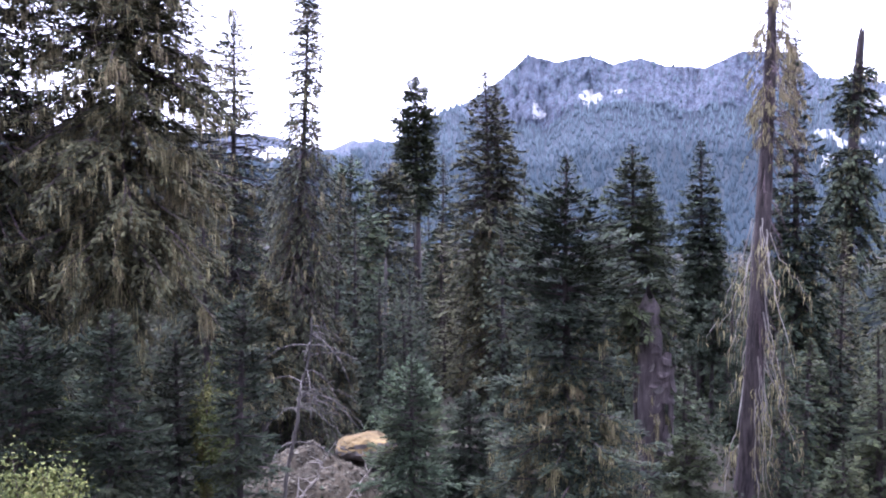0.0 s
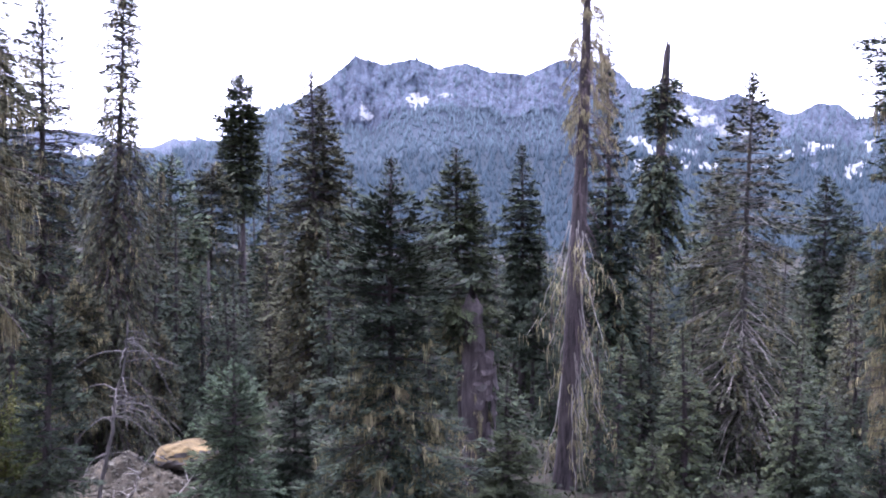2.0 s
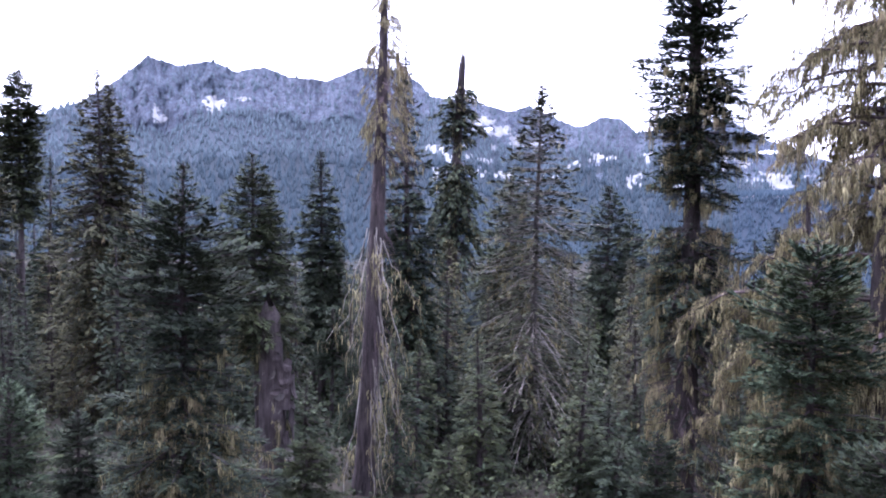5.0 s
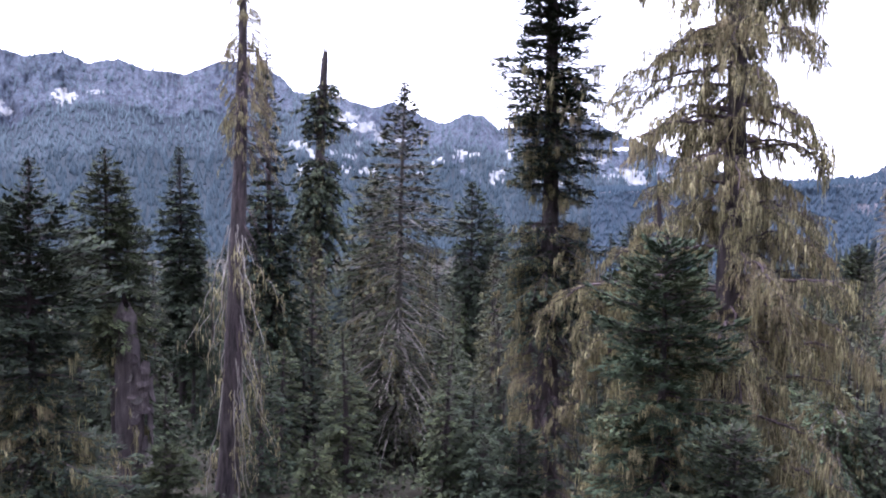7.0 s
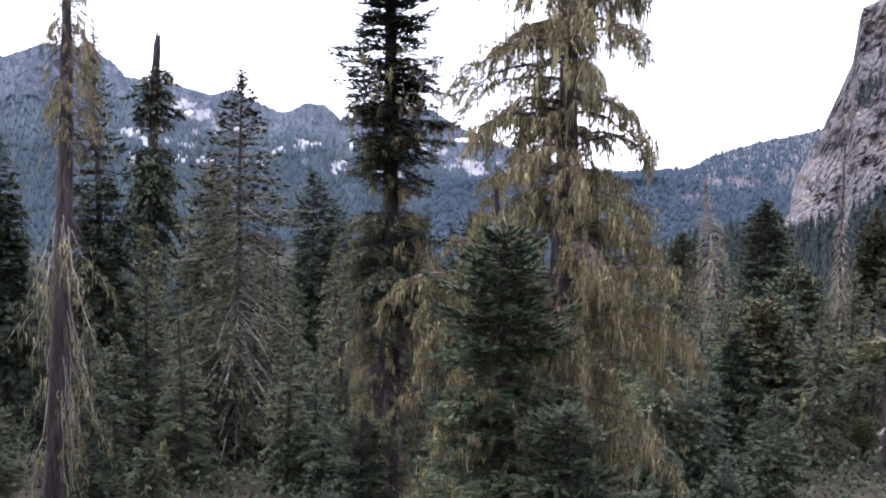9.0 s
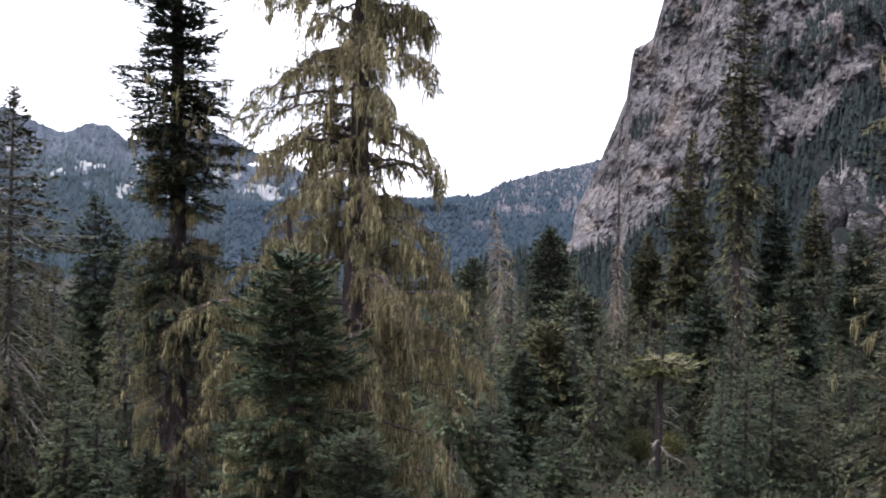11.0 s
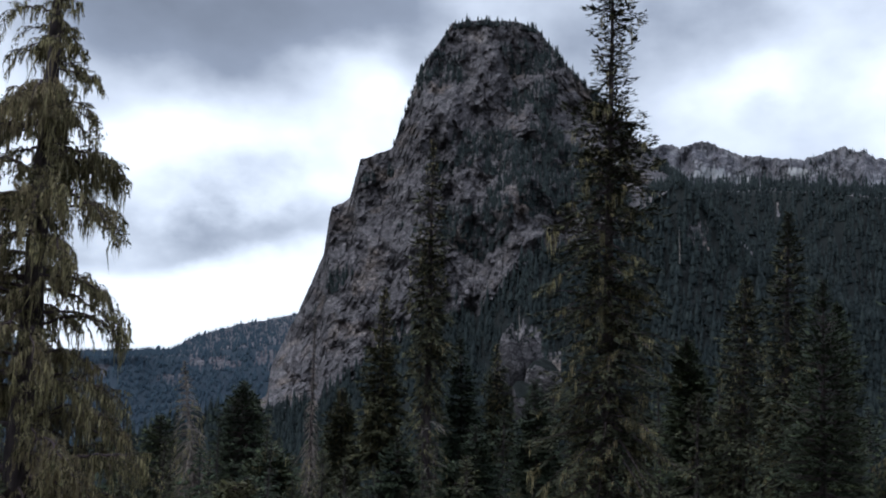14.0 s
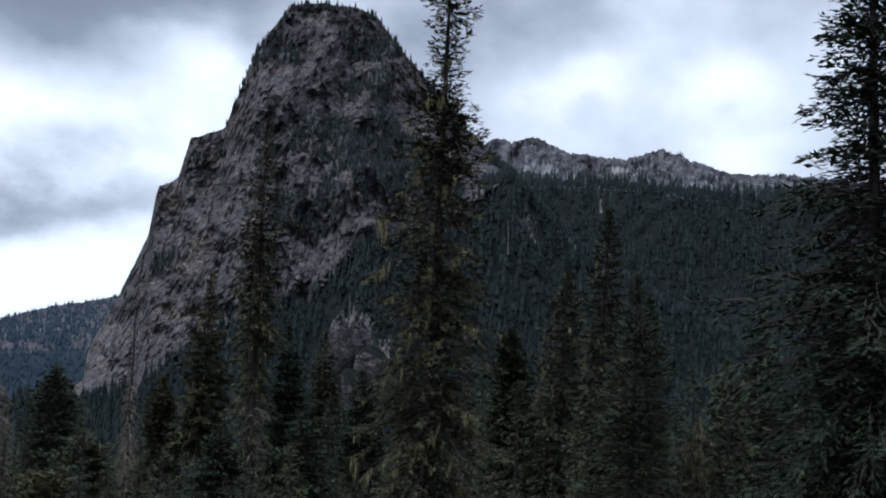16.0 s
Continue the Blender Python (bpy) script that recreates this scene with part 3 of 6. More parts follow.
def fbm(x, y, z, octaves=5):
    return noise.fractal((x, y, z), 0.9, 2.1, octaves)


def climb(low, line, high, u):
    """Rows lie closer above the tree line than below it."""
    line = min(max(line, low + 0.1), high - 0.1)
    return low + (line - low) * u / 0.42 if u < 0.42 else line + (high - line) * (u - 0.42) / 0.58


def massif(name, label, sky, line, el0, reach, depth, mats, seed, na, nr, rough, crag, spots=(), fine=1.0, fringe=0.0, belt=None, kind="structure"):
    """A mountain seen from the valley: sky is its crest, line its tree line, both as (heading, elevation); reach the distances of its
    foot, tree line and crest; spots are bare patches (heading, elevation, width, height, slot)."""
    az = np.linspace(sky[0][0], sky[-1][0], na)
    top = np.interp(az, [p[0] for p in sky], [p[1] for p in sky])
    top = top + np.array([crag * (fbm(a * 1.1 * fine, seed, 0) * 0.6 + fbm(a * 4.0 * fine, seed, 5) * 0.4 + fbm(a * 13.0 * fine, seed, 8, 3) * 0.22) for a in az])
    wood = np.minimum(np.interp(az, [p[0] for p in line], [p[1] for p in line]), top - 0.25)
    r0, rf, rc = reach
    G = np.zeros((na, nr + 6, 3))
    slot = np.zeros((na - 1, nr + 5), np.int32)
    for i in range(na):
        a = az[i]
        w = wood[i] + (0.6 * crag + fringe) * fbm(a * (0.9 if fringe == 0 else 0.5) * fine, seed, 9, 5 if fringe == 0 else 2)
        w = min(w, top[i] - 0.25)
        s, c = math.sin(radians(a)), math.cos(radians(a))
        for j in range(nr + 6):
            if j < nr:
                e = climb(el0, w, top[i], j / (nr - 1))
                r = r0 + (rf - r0) * min(1, max(0, (e - el0) / max(w - el0, 0.2))) ** 0.8 + (rc - rf) * max(0, (e - w) / max(top[i] - w, 0.2))
                lift = min(1.0, (e - el0) / 1.5)
                rel = fbm(a * 0.2 * fine, e * 0.13 * fine, seed) + (0.26 if fine < 1.65 else 0.17) * fbm(a * 0.85 * fine, e * 0.5 * fine, seed + 3, 3) + (0.09 if fine < 1.65 else 0.045) * fbm(a * 3.2 * fine, e * 0.9 * fine, seed + 6, 2)
                steep = 1.0 if e > w else 0.45
                r += rough * rel * lift * steep
                if fringe > 0 and e > w - 0.8:  # ribs and chutes of the high faces
                    rib = 1 - abs(fbm(a * 1.5 + 0.25 * e, e * 0.30, seed + 12, 2)) * 1.6 + 0.5 * (1 - abs(fbm(a * 5 + 0.4 * e, e * 0.7, seed + 13, 2)) * 2)
                    r -= 26 * rib * min(1, (e - w + 0.8) / 1.2)
                if e > w and crag > 0:
                    r += rough * (0.34 if fine < 1.5 else 0.13) * abs(fbm(a * 1.6 * fine, e * 0.22 * fine, seed + 8, 3))  # gullies running down
                    if fine > 1.65:  # jointed blocks with ledges between them
                        p, q = a + 0.5 * e + 0.25 * fbm(a, e, seed, 2), e - 0.35 * a + 0.25 * fbm(e, a, seed + 2, 2)
                        for f, amp in ((0.62, 0.14), (1.5, 0.10), (3.7, 0.055)):
                            r += rough * amp * (noise.cell((p * f * 1.25, q * f * (0.55 if f < 2 else 1.2), seed + f)) - 0.5)
                z = EYE + r * math.tan(radians(e))
            else:
                k = (j - nr + 1) / 6
                r = rc + depth * k
                zc = EYE + rc * math.tan(radians(top[i]))
                z = zc - (zc + 130) * (1 - (1 - k) ** 1.3)
            G[i, j] = (r * s, r * c, z)
            if i < na - 1 and j < nr + 5:
                e = climb(el0, w, top[i], j / (nr - 1))
                k = 1 if e > w + 0.3 * crag * fbm(a * 3 * fine, e * 3 * fine, seed + 4) else 0
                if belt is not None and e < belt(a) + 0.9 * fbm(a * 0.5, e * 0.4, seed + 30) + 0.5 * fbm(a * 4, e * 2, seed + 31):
                    k = 4  # lower belt: nearer slopes, painted darker and less blue for thinner haze
                for sa, se, sw, sh, sk in spots:
                    q = ((a - sa) / sw) ** 2 + ((e - se) / sh) ** 2
                    if q < 4 and q < 1 + 1.7 * fbm(a * 3.5 * fine, e * 5 * fine + a * 2, seed + 20):
                        k = sk
                slot[i, j] = k
    n2 = nr + 6
    i, j = np.meshgrid(np.arange(na - 1), np.arange(n2 - 1), indexing="ij")
    b = i * n2 + j
    F = np.stack([b, b + n2, b + n2 + 1, b + 1], -1).reshape(-1, 4)
    me = mesh_of(name, G.reshape(-1, 3), F, mats[0], fine < 1.5)
    for m in mats[1:]:
        me.materials.append(m)
    me.polygons.foreach_set("material_index", slot.ravel())
    ob = tagged(new(name, me), label, "mountain", "", kind)
    return G, slot, ob


def woods(name, label, P, H, slim, mat, seed, tiers=2, sides=5):
    """A far wood: small tiered conifers with ragged skirts, all in one mesh."""
    rng = np.random.default_rng(seed)
    n = len(P)
    Vs, Fs, off = [], [], 0
    for k in range(tiers):
        a = np.arange(sides) * 2 * np.pi / sides + rng.uniform(0, 6, (n, 1))
        w = H * slim * (1 - 0.75 * k / tiers)
        rr = w[:, None] * rng.uniform(0.4, 1.35, (n, sides))
        ring = np.stack([np.cos(a) * rr, np.sin(a) * rr, H[:, None] * (0.04 + 0.8 * k / tiers + rng.uniform(-0.05, 0.05, (n, sides)))], -1) + P[:, None]
        tip = P + np.stack([0 * H, 0 * H, H * (1.0 if k == tiers - 1 else 0.5 + 0.75 * k / tiers)], 1)
        Vs.append(np.concatenate([ring, tip[:, None]], 1).reshape(-1, 3))
        b = np.arange(n)[:, None, None] * (sides + 1) + off
        s = np.arange(sides)
        tri = np.stack([s, (s + 1) % sides, np.full(sides, sides)], -1)[None]
        Fs.append((b + tri).reshape(-1, 3))
        off += n * (sides + 1)
    me = mesh_of(name, np.concatenate(Vs), np.concatenate(Fs), mat, True)
    return tagged(new(name, me), label, "forest", "", "stuff")


def sow(G, slot, n, rng, dens):
    """Random places on a mountain's front; dens gives the chance by slot."""
    na, nr = slot.shape
    out = []
    i, j = rng.integers(0, na, n), rng.integers(0, nr - 5, n)
    keep = rng.uniform(0, 1, n) < np.array(dens)[slot[i, j]]
    i, j = i[keep], j[keep]
    u, v = rng.uniform(0, 1, (2, len(i), 1))
    P = (G[i, j] * (1 - u) + G[i + 1, j] * u) * (1 - v) + (G[i, j + 1] * (1 - u) + G[i + 1, j + 1] * u) * v
    return P, i, j


# the ground: one sheet from the viewpoint's shelf down into the valley and out to the horizon
gr = np.concatenate([np.linspace(0.0, 60, 70), np.geomspace(63, 4600, 50)])
ga = np.linspace(0, 2 * np.pi, 181)[:-1]
gx, gy = gr[:, None] * np.sin(ga), gr[:, None] * np.cos(ga)
gz = ground_z(gx, gy)
for i in range(len(gr)):
    for j in range(len(ga)):
        x, y = gx[i, j], gy[i, j]
        gz[i, j] += min(gr[i] / 12, 1) * (0.35 * fbm(x * 0.12, y * 0.12, 2) + min(gr[i] / 50, 8) * 0.5 * fbm(x * 0.01, y * 0.01, 4))
V = np.stack([gx, gy, gz], -1).reshape(-1, 3)
i, j = np.meshgrid(np.arange(len(gr) - 1), np.arange(180), indexing="ij")
j2 = (j + 1) % 180
F = np.stack([i * 180 + j, (i + 1) * 180 + j, (i + 1) * 180 + j2, i * 180 + j2], -1).reshape(-1, 4)
tagged(new("ground", mesh_of("ground", V, F, SOIL, True)), "sloping forest floor of brown duff and low green growth", "ground", "", "structure")

rngf = np.random.default_rng(5)

# far range beyond the valley, its haze put into blue base colours
RANGE_SKY = [(-30, 1.2), (-22, 2.2), (-14, 1.6), (-9.7, 0.6), (-7, 1.0), (-2.3, 2.0), (-0.3, 3.4), (2.1, 4.42), (4.0, 5.7), (5.6, 7.15), (7.3, 6.7), (9.3, 7.1), (10.5, 6.55),
             (12.1, 6.87), (13.7, 6.4), (15.9, 6.25), (17.8, 7.1), (20, 7.0), (21.4, 6.3), (22.1, 5.5), (24.7, 5.3), (26.8, 4.75), (27.9, 5.1), (31, 3.87),
             (32.3, 4.54), (33.4, 4.46), (34.3, 3.6), (37, 4.4), (39.8, 4.3), (41.7, 3.3), (43.7, 2.6), (46.4, 1.6), (50, 0.6), (56, -0.2)]
RANGE_LINE = [(-30, 3), (-0.5, 3), (1.1, 3.6), (4.5, 2.6), (7.8, 3.6), (11, 4.3), (17.5, 4.0), (20, 4.6), (23.4, 4.2), (26, 2.6), (33, 2.4), (40, 1.6), (56, 0)]
SPOTS = [(9.25, 4.6, 0.55, 0.42, 2), (6.05, 3.9, 0.18, 0.5, 2), (6.35, 3.6, 0.3, 0.2, 2), (10.9, 4.95, 0.4, 0.12, 2), (25.0, 4.15, 0.8, 0.26, 2), (26.2, 3.55, 0.8, 0.3, 2), (24.6, 3.7, 0.3, 0.4, 2), (27.2, 2.8, 0.5, 0.25, 2), (25.5, 3.7, 0.3, 0.12, 3),
         (42.1, 2.62, 0.75, 0.10, 3), (39.2, 2.3, 0.7, 0.3, 2), (42.6, 0.6, 0.6, 0.7, 2)]
rngm = np.random.default_rng(8)
for k in range(70):  # small patches of scree and bare rock among the trees
    a = rngm.uniform(22, 45)
    SPOTS.append((a, rngm.uniform(0.2, np.interp(a, [22, 30, 45], [4.2, 3.0, 1.6])), rngm.uniform(0.12, 0.55), rngm.uniform(0.07, 0.22), 2 if k % 4 else 1))
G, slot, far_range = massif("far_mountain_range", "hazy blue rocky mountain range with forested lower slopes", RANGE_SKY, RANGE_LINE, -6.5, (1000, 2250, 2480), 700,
                            (HAZE_FLOOR, HAZE_ROCK, SCREE, SNOW, THIN_HAZE_FLOOR), 3, 960, 100, 46, 0.16, SPOTS, 1.0, 1.0, lambda a: np.interp(a, [-30, 2, 8, 16, 24, 45], [0.6, 0.4, 0.9, 1.8, 1.6, 0.4]))
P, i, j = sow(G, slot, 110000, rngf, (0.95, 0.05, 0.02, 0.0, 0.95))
# slot 4: nearer slopes, coloured for thinner haze
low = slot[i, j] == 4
woods("lower_forest", "conifer forest low on the far slopes, painted with less haze", P[low], rngf.gamma(9, 1.5, int(low.sum())).clip(6, 22), 0.15, THIN_HAZE_WOOD, 18, 1, 4)
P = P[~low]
woods("far_forest", "dense haze-blue conifer forest on the far slopes", P, rngf.gamma(9, 1.35, len(P)).clip(6, 21), 0.19, HAZE_WOOD, 11, 1, 4)

# woods on the valley floor
n = 9000
az, r = np.radians(rngf.uniform(-30, 60, n)), np.sqrt(rngf.uniform(135 ** 2, 900 ** 2, n))
P = np.stack([r * np.sin(az), r * np.cos(az), ground_z(r * np.sin(az), r * np.cos(az)) - 1.5], 1)
woods("valley_floor_forest", "dark hazy conifer forest on the valley floor", P, rngf.gamma(7, 2.0, n).clip(7, 24), 0.16, SLOPE_WOOD, 17, 2, 5)

# lowest, farthest hills with a streak of snow
BACK_SKY = [(-30, 1.5), (-12, 2.4), (-9.5, 2.3), (-7.5, 1.5), (-6, 1.55), (-4.6, 2.25), (-3.8, 2.3), (-2.8, 2.0), (0, 1.5), (8, 1)]
massif("farthest_hills", "pale haze-blue distant hills with old snow", BACK_SKY, [(-30, 0.6), (8, 0.6)], -1.0, (2900, 3200, 3700), 400, (HAZE_FLOOR, HAZE_ROCK, SCREE, SNOW), 8, 200, 24, 60, 0.08,
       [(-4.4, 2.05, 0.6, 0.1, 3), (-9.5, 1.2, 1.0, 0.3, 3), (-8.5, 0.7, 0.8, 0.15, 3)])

# ridge closing the valley, left of the cliff
VALLEY_SKY = [(40, 0.2), (46, 0.6), (50, 0.9), (52.7, 1.0), (54.4, 1.2), (54.9, 1.1), (56.4, 2.0), (58.8, 2.8), (62, 3.5), (65, 4.2), (70, 4.5)]
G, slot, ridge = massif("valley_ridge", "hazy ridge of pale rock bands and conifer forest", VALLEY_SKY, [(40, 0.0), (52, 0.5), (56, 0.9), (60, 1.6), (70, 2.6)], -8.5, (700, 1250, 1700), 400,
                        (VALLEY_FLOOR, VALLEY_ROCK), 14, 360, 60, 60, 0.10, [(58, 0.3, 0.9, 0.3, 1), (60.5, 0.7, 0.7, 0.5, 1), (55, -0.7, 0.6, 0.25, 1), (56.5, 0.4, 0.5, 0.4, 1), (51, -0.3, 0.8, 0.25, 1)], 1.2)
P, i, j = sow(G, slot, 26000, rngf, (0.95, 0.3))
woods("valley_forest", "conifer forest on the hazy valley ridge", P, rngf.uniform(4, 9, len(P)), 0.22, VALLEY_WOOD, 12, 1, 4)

# pale rocky ridge beyond the right-hand hillside
PALE_SKY = [(80, 13.0), (83.4, 13.9), (84, 14.2), (84.8, 14.0), (86.5, 14.3), (88.4, 13.4), (91.9, 13.0), (94, 13.62), (95.9, 12.9), (98, 12.1), (101.4, 11.95), (106, 11.2), (114, 10.5), (125, 9)]
G, slot, pale = massif("pale_rock_ridge", "pale grey rocky ridge dotted with dark conifers", PALE_SKY, [(80, 9), (125, 8)], 7.0, (1500, 1600, 1900), 500, (SHADED_SLOPE_FLOOR, PALE_RIDGE, SCREE), 21, 420, 46, 90, 0.26,
                       [(86.6, 12.3, 1.0, 0.3, 2), (88.3, 11.9, 0.8, 0.25, 2), (91.5, 12.3, 0.5, 0.2, 2), (96.3, 11.3, 0.6, 0.25, 2), (84.5, 12.6, 0.4, 0.2, 2)], 1.6)
P, i, j = sow(G, slot, 12000, rngf, (0.8, 0.7, 0.06))
keep = np.array([fbm(p[0] * 0.006, p[1] * 0.006, p[2] * 0.012, 3) > 0.0 for p in P])
P = P[keep]
woods("ridge_trees", "scattered dark conifers on the pale ridge", P, rngf.uniform(5, 10, len(P)), 0.22, SLOPE_WOOD, 13)

HILL_SKY = [(76, 8), (82, 10.6), (85, 11.5), (89.7, 11.6), (93, 11.3), (97.5, 10.7), (101.3, 10.8), (106, 10.4), (116, 9.5), (130, 7)]
G, slot, hill = massif("forested_hillside", "dark steep hillside covered in conifers", HILL_SKY, [(76, 13), (130, 13)], -9.0, (330, 900, 1150), 300, (SHADED_SLOPE_FLOOR, CLIFF), 31, 260, 60, 45, 0.06,
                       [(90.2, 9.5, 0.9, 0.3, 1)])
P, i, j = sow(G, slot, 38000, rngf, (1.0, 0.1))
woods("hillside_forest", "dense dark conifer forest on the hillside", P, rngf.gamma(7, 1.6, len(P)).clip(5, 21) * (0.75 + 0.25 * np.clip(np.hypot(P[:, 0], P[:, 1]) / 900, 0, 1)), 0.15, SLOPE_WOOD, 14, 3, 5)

# the great rock tower
TOWER_SKY = [(48, -6), (53, -4.2), (56, -3.0), (59.5, -2.0), (60.65, -1.3), (60.8, 0.4), (62.25, 3.8), (63.55, 7.2), (63.85, 10.0), (64.95, 10.6), (65.5, 13.0), (67.4, 13.7), (68.5, 17.1), (69.25, 18.9), (70.9, 21.2),
             (72.5, 21.45), (75.0, 21.4), (76.3, 20.9), (77.7, 19.3), (79.7, 17.3), (81.4, 15.6), (83.1, 13.6), (84.8, 12.2), (87.0, 9.9), (90, 7), (97, 3), (104, 0)]
TOWER_LINE = [(48, -2), (61, -2.6), (63.5, -1.9), (66.3, 0.4), (69.5, 3.2), (73, 3.8), (74.6, 5.8), (76.3, 7.4), (79.7, 8.2), (82.8, 10.4), (85, 12), (104, 9)]
G, slot, tower = massif("rock_tower", "towering grey-brown cliff with trees on its ledges", TOWER_SKY, TOWER_LINE, -9.0, (330, 640, 760), 220, (SHADED_SLOPE_FLOOR, CLIFF), 41, 430, 170, 26, 0.14,
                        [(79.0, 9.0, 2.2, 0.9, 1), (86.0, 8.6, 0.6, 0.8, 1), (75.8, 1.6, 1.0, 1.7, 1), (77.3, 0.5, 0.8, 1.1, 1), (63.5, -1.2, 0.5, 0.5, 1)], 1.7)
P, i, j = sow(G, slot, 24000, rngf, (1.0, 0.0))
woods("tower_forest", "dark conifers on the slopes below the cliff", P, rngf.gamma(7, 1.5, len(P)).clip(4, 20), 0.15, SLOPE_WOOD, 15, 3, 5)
P, i, j = sow(G, slot, 60000, rngf, (0.0, 1.0))
open_face = np.interp(np.degrees(np.arctan2(P[:, 0], P[:, 1])), [63, 67, 71, 75, 82], [0.62, 0.42, 0.26, 0.14, 0.10])  # the western face is bare
keep = np.array([fbm(p[0] * 0.016, p[1] * 0.016, p[2] * 0.022 + 3, 3) > q for p, q in zip(P, open_face)]) 
P = P[keep][:9000]
i = rngf.integers(150, 300, 300)
P = np.concatenate([P, G[i, 167] + rngf.normal(0, 1.2, (300, 3)) * [1, 1, 0.2]])
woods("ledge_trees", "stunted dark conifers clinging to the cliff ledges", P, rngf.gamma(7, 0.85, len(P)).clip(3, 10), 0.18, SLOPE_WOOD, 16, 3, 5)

# ---- the nearer trees, one by one ----
conifer('hemlock', 'huge old hemlock with dark needles and hanging lichen', (-8.76, 25.52, -9.8), (-7.95, 25.78, 9.86), [(0, 0.16), (2.3, 1.62), (3.75, 2.04), (5.95, 2.36), (8.17, 2.43), (10.12, 1.86), (11.48, 1.13), (12.69, 0.73), (18.46, 0.36)], seed=101, leaf=1, moss=[(0, 0.2), (4, 0.4), (8, 0.6), (12, 0.6)], needles=HEMLOCK, gap=0.26, tier=0.5, per=10, droop=0.5, girth=0.42, lichen_len=1.3, size=0.72, weep=0.12, ragged=0.2)
conifer('hemlock', 'tall old hemlock with a dark trunk and lichen', (-12.24, 26.24, -10.36), (-12.05, 26.33, 10.58), [(0, 0.35), (4.39, 2.35), (8.9, 2.7), (11.98, 2.09), (19.74, 1.04)], seed=102, leaf=1, moss=0.4, needles=HEMLOCK, droop=0.5, girth=0.4, size=0.72, weep=0.12, ragged=0.2, per=9)
conifer('hemlock', 'slim hemlock crowded against a larger one', (-13.27, 30.16, -10.97), (-12.66, 30.44, 3.81), [(0, 0.3), (2.64, 1.39), (6.03, 1.19), (13.58, 0.48)], seed=103, leaf=0.6, moss=0.5, needles=HEMLOCK, girth=0.35, size=0.72)
conifer('fir', 'sparse pointed fir with open layered branches', (-11.04, 53.86, -13.06), (-11.09, 53.86, 10.74), [(0, 0.2), (3.25, 1.15), (6.99, 2.05), (9.83, 2.8), (15.26, 2.97), (22.6, 2.97)], seed=104, leaf=1, moss=0.12, gap=0.45, per=10, rise=0.12, droop=0.25)
conifer('fir', 'slender fir beside an open-branched one', (-14.28, 58.25, -13.5), (-14.12, 58.3, 9.05), [(0, 0.14), (3.78, 1.08), (8.89, 1.98), (14.08, 2.16), (21.35, 2.16)], seed=105, leaf=1, moss=0.3, gap=0.45, needles=HEMLOCK, per=9)
conifer('hemlock', 'spindly lichen-hung hemlock with a ragged narrow top', (-7.33, 47.43, -12.45), (-6.12, 47.6, 10.91), [(0, 0.35), (2.45, 0.75), (4.92, 0.85), (7.54, 0.9), (8.02, 1.25), (9.91, 1.55), (13.28, 1.73), (18.97, 2.07), (22.16, 2.07)], seed=106, leaf=1, moss=[(0, 0.6), (8, 0.45), (16, 0.5)], needles=HEMLOCK, droop=0.8, gap=0.22, per=11, tier=0.6, girth=0.26, size=0.9, ragged=0)
conifer('fir', 'bushy-headed fir on a bare pole trunk', (-1.49, 95.98, -18.22), (-1.83, 95.98, 11.38), [(0, 0.35), (3.58, 1.55), (6.95, 1.84), (10.91, 2.07), (13.3, 1.5), (13.75, 0.23)], seed=107, leaf=1, moss=0.08, gap=0.4, per=10, size=1.5)
conifer('fir', 'green-tipped fir among crowded neighbours', (-6.56, 73.71, -14.72), (-6.3, 73.73, 3.13), [(0, 0.22), (2.86, 1.69), (6.36, 2.66), (14.31, 3.33), (16.65, 3.33)], seed=108, leaf=0.9, gap=0.42, size=1.4, needles=YOUNG)
conifer('hemlock', 'narrow dark hemlock in the stand', (-6.86, 69.66, -14.37), (-6.69, 69.68, 1.77), [(0, 0.17), (3.91, 1.05), (12.25, 1.68), (14.94, 1.68)], seed=109, leaf=0.8, moss=0.3, needles=HEMLOCK, size=1.3)
conifer('hemlock', 'rounded grey-green hemlock in the stand', (-3.84, 79.91, -15.25), (-3.63, 79.92, 2.53), [(0, 0.48), (2.36, 1.54), (7.58, 2.16), (14.78, 2.4), (16.58, 2.4)], seed=110, leaf=0.8, moss=0.25, needles=HEMLOCK, size=1.4)
conifer('fir', 'thin dark spire of a fir', (0.95, 84.99, -16.18), (0.86, 84.99, 3.36), [(0, 0.15), (3.76, 0.71), (8.81, 1.27), (16.48, 2.04), (18.34, 2.04)], seed=111, leaf=0.9, size=1.4)
conifer('fir', 'twin-topped fir with level dark branches', (3.69, 59.88, -13.5), (3.18, 59.91, 8.18), [(0, 0.14), (1.67, 0.58), (4.46, 1.62), (7.28, 2.09), (11.54, 2.23), (15.49, 2.09), (20.57, 1.62)], seed=112, needles=HEMLOCK, leaf=[(0, 0.5), (1.5, 1), (14, 0.9), (18, 0.4)], moss=[(0, 0), (8, 0.1), (14, 0.6), (24, 0.6)], gap=0.42, size=1.2, rise=0.1, droop=0.3, per=9)
conifer('fir', 'second top of a twin fir, reddish with lichen below', (4.37, 60.84, -13.59), (3.91, 60.87, 7.38), [(0, 0.15), (2.56, 0.66), (5.41, 1.17), (10.82, 1.32), (16.3, 1.46), (20.0, 1.46)], seed=113, needles=HEMLOCK, leaf=[(0, 0.9), (12, 0.7), (18, 0.3)], moss=[(0, 0.1), (8, 0.3), (14, 0.7)], gap=0.42, size=1.2, per=9)
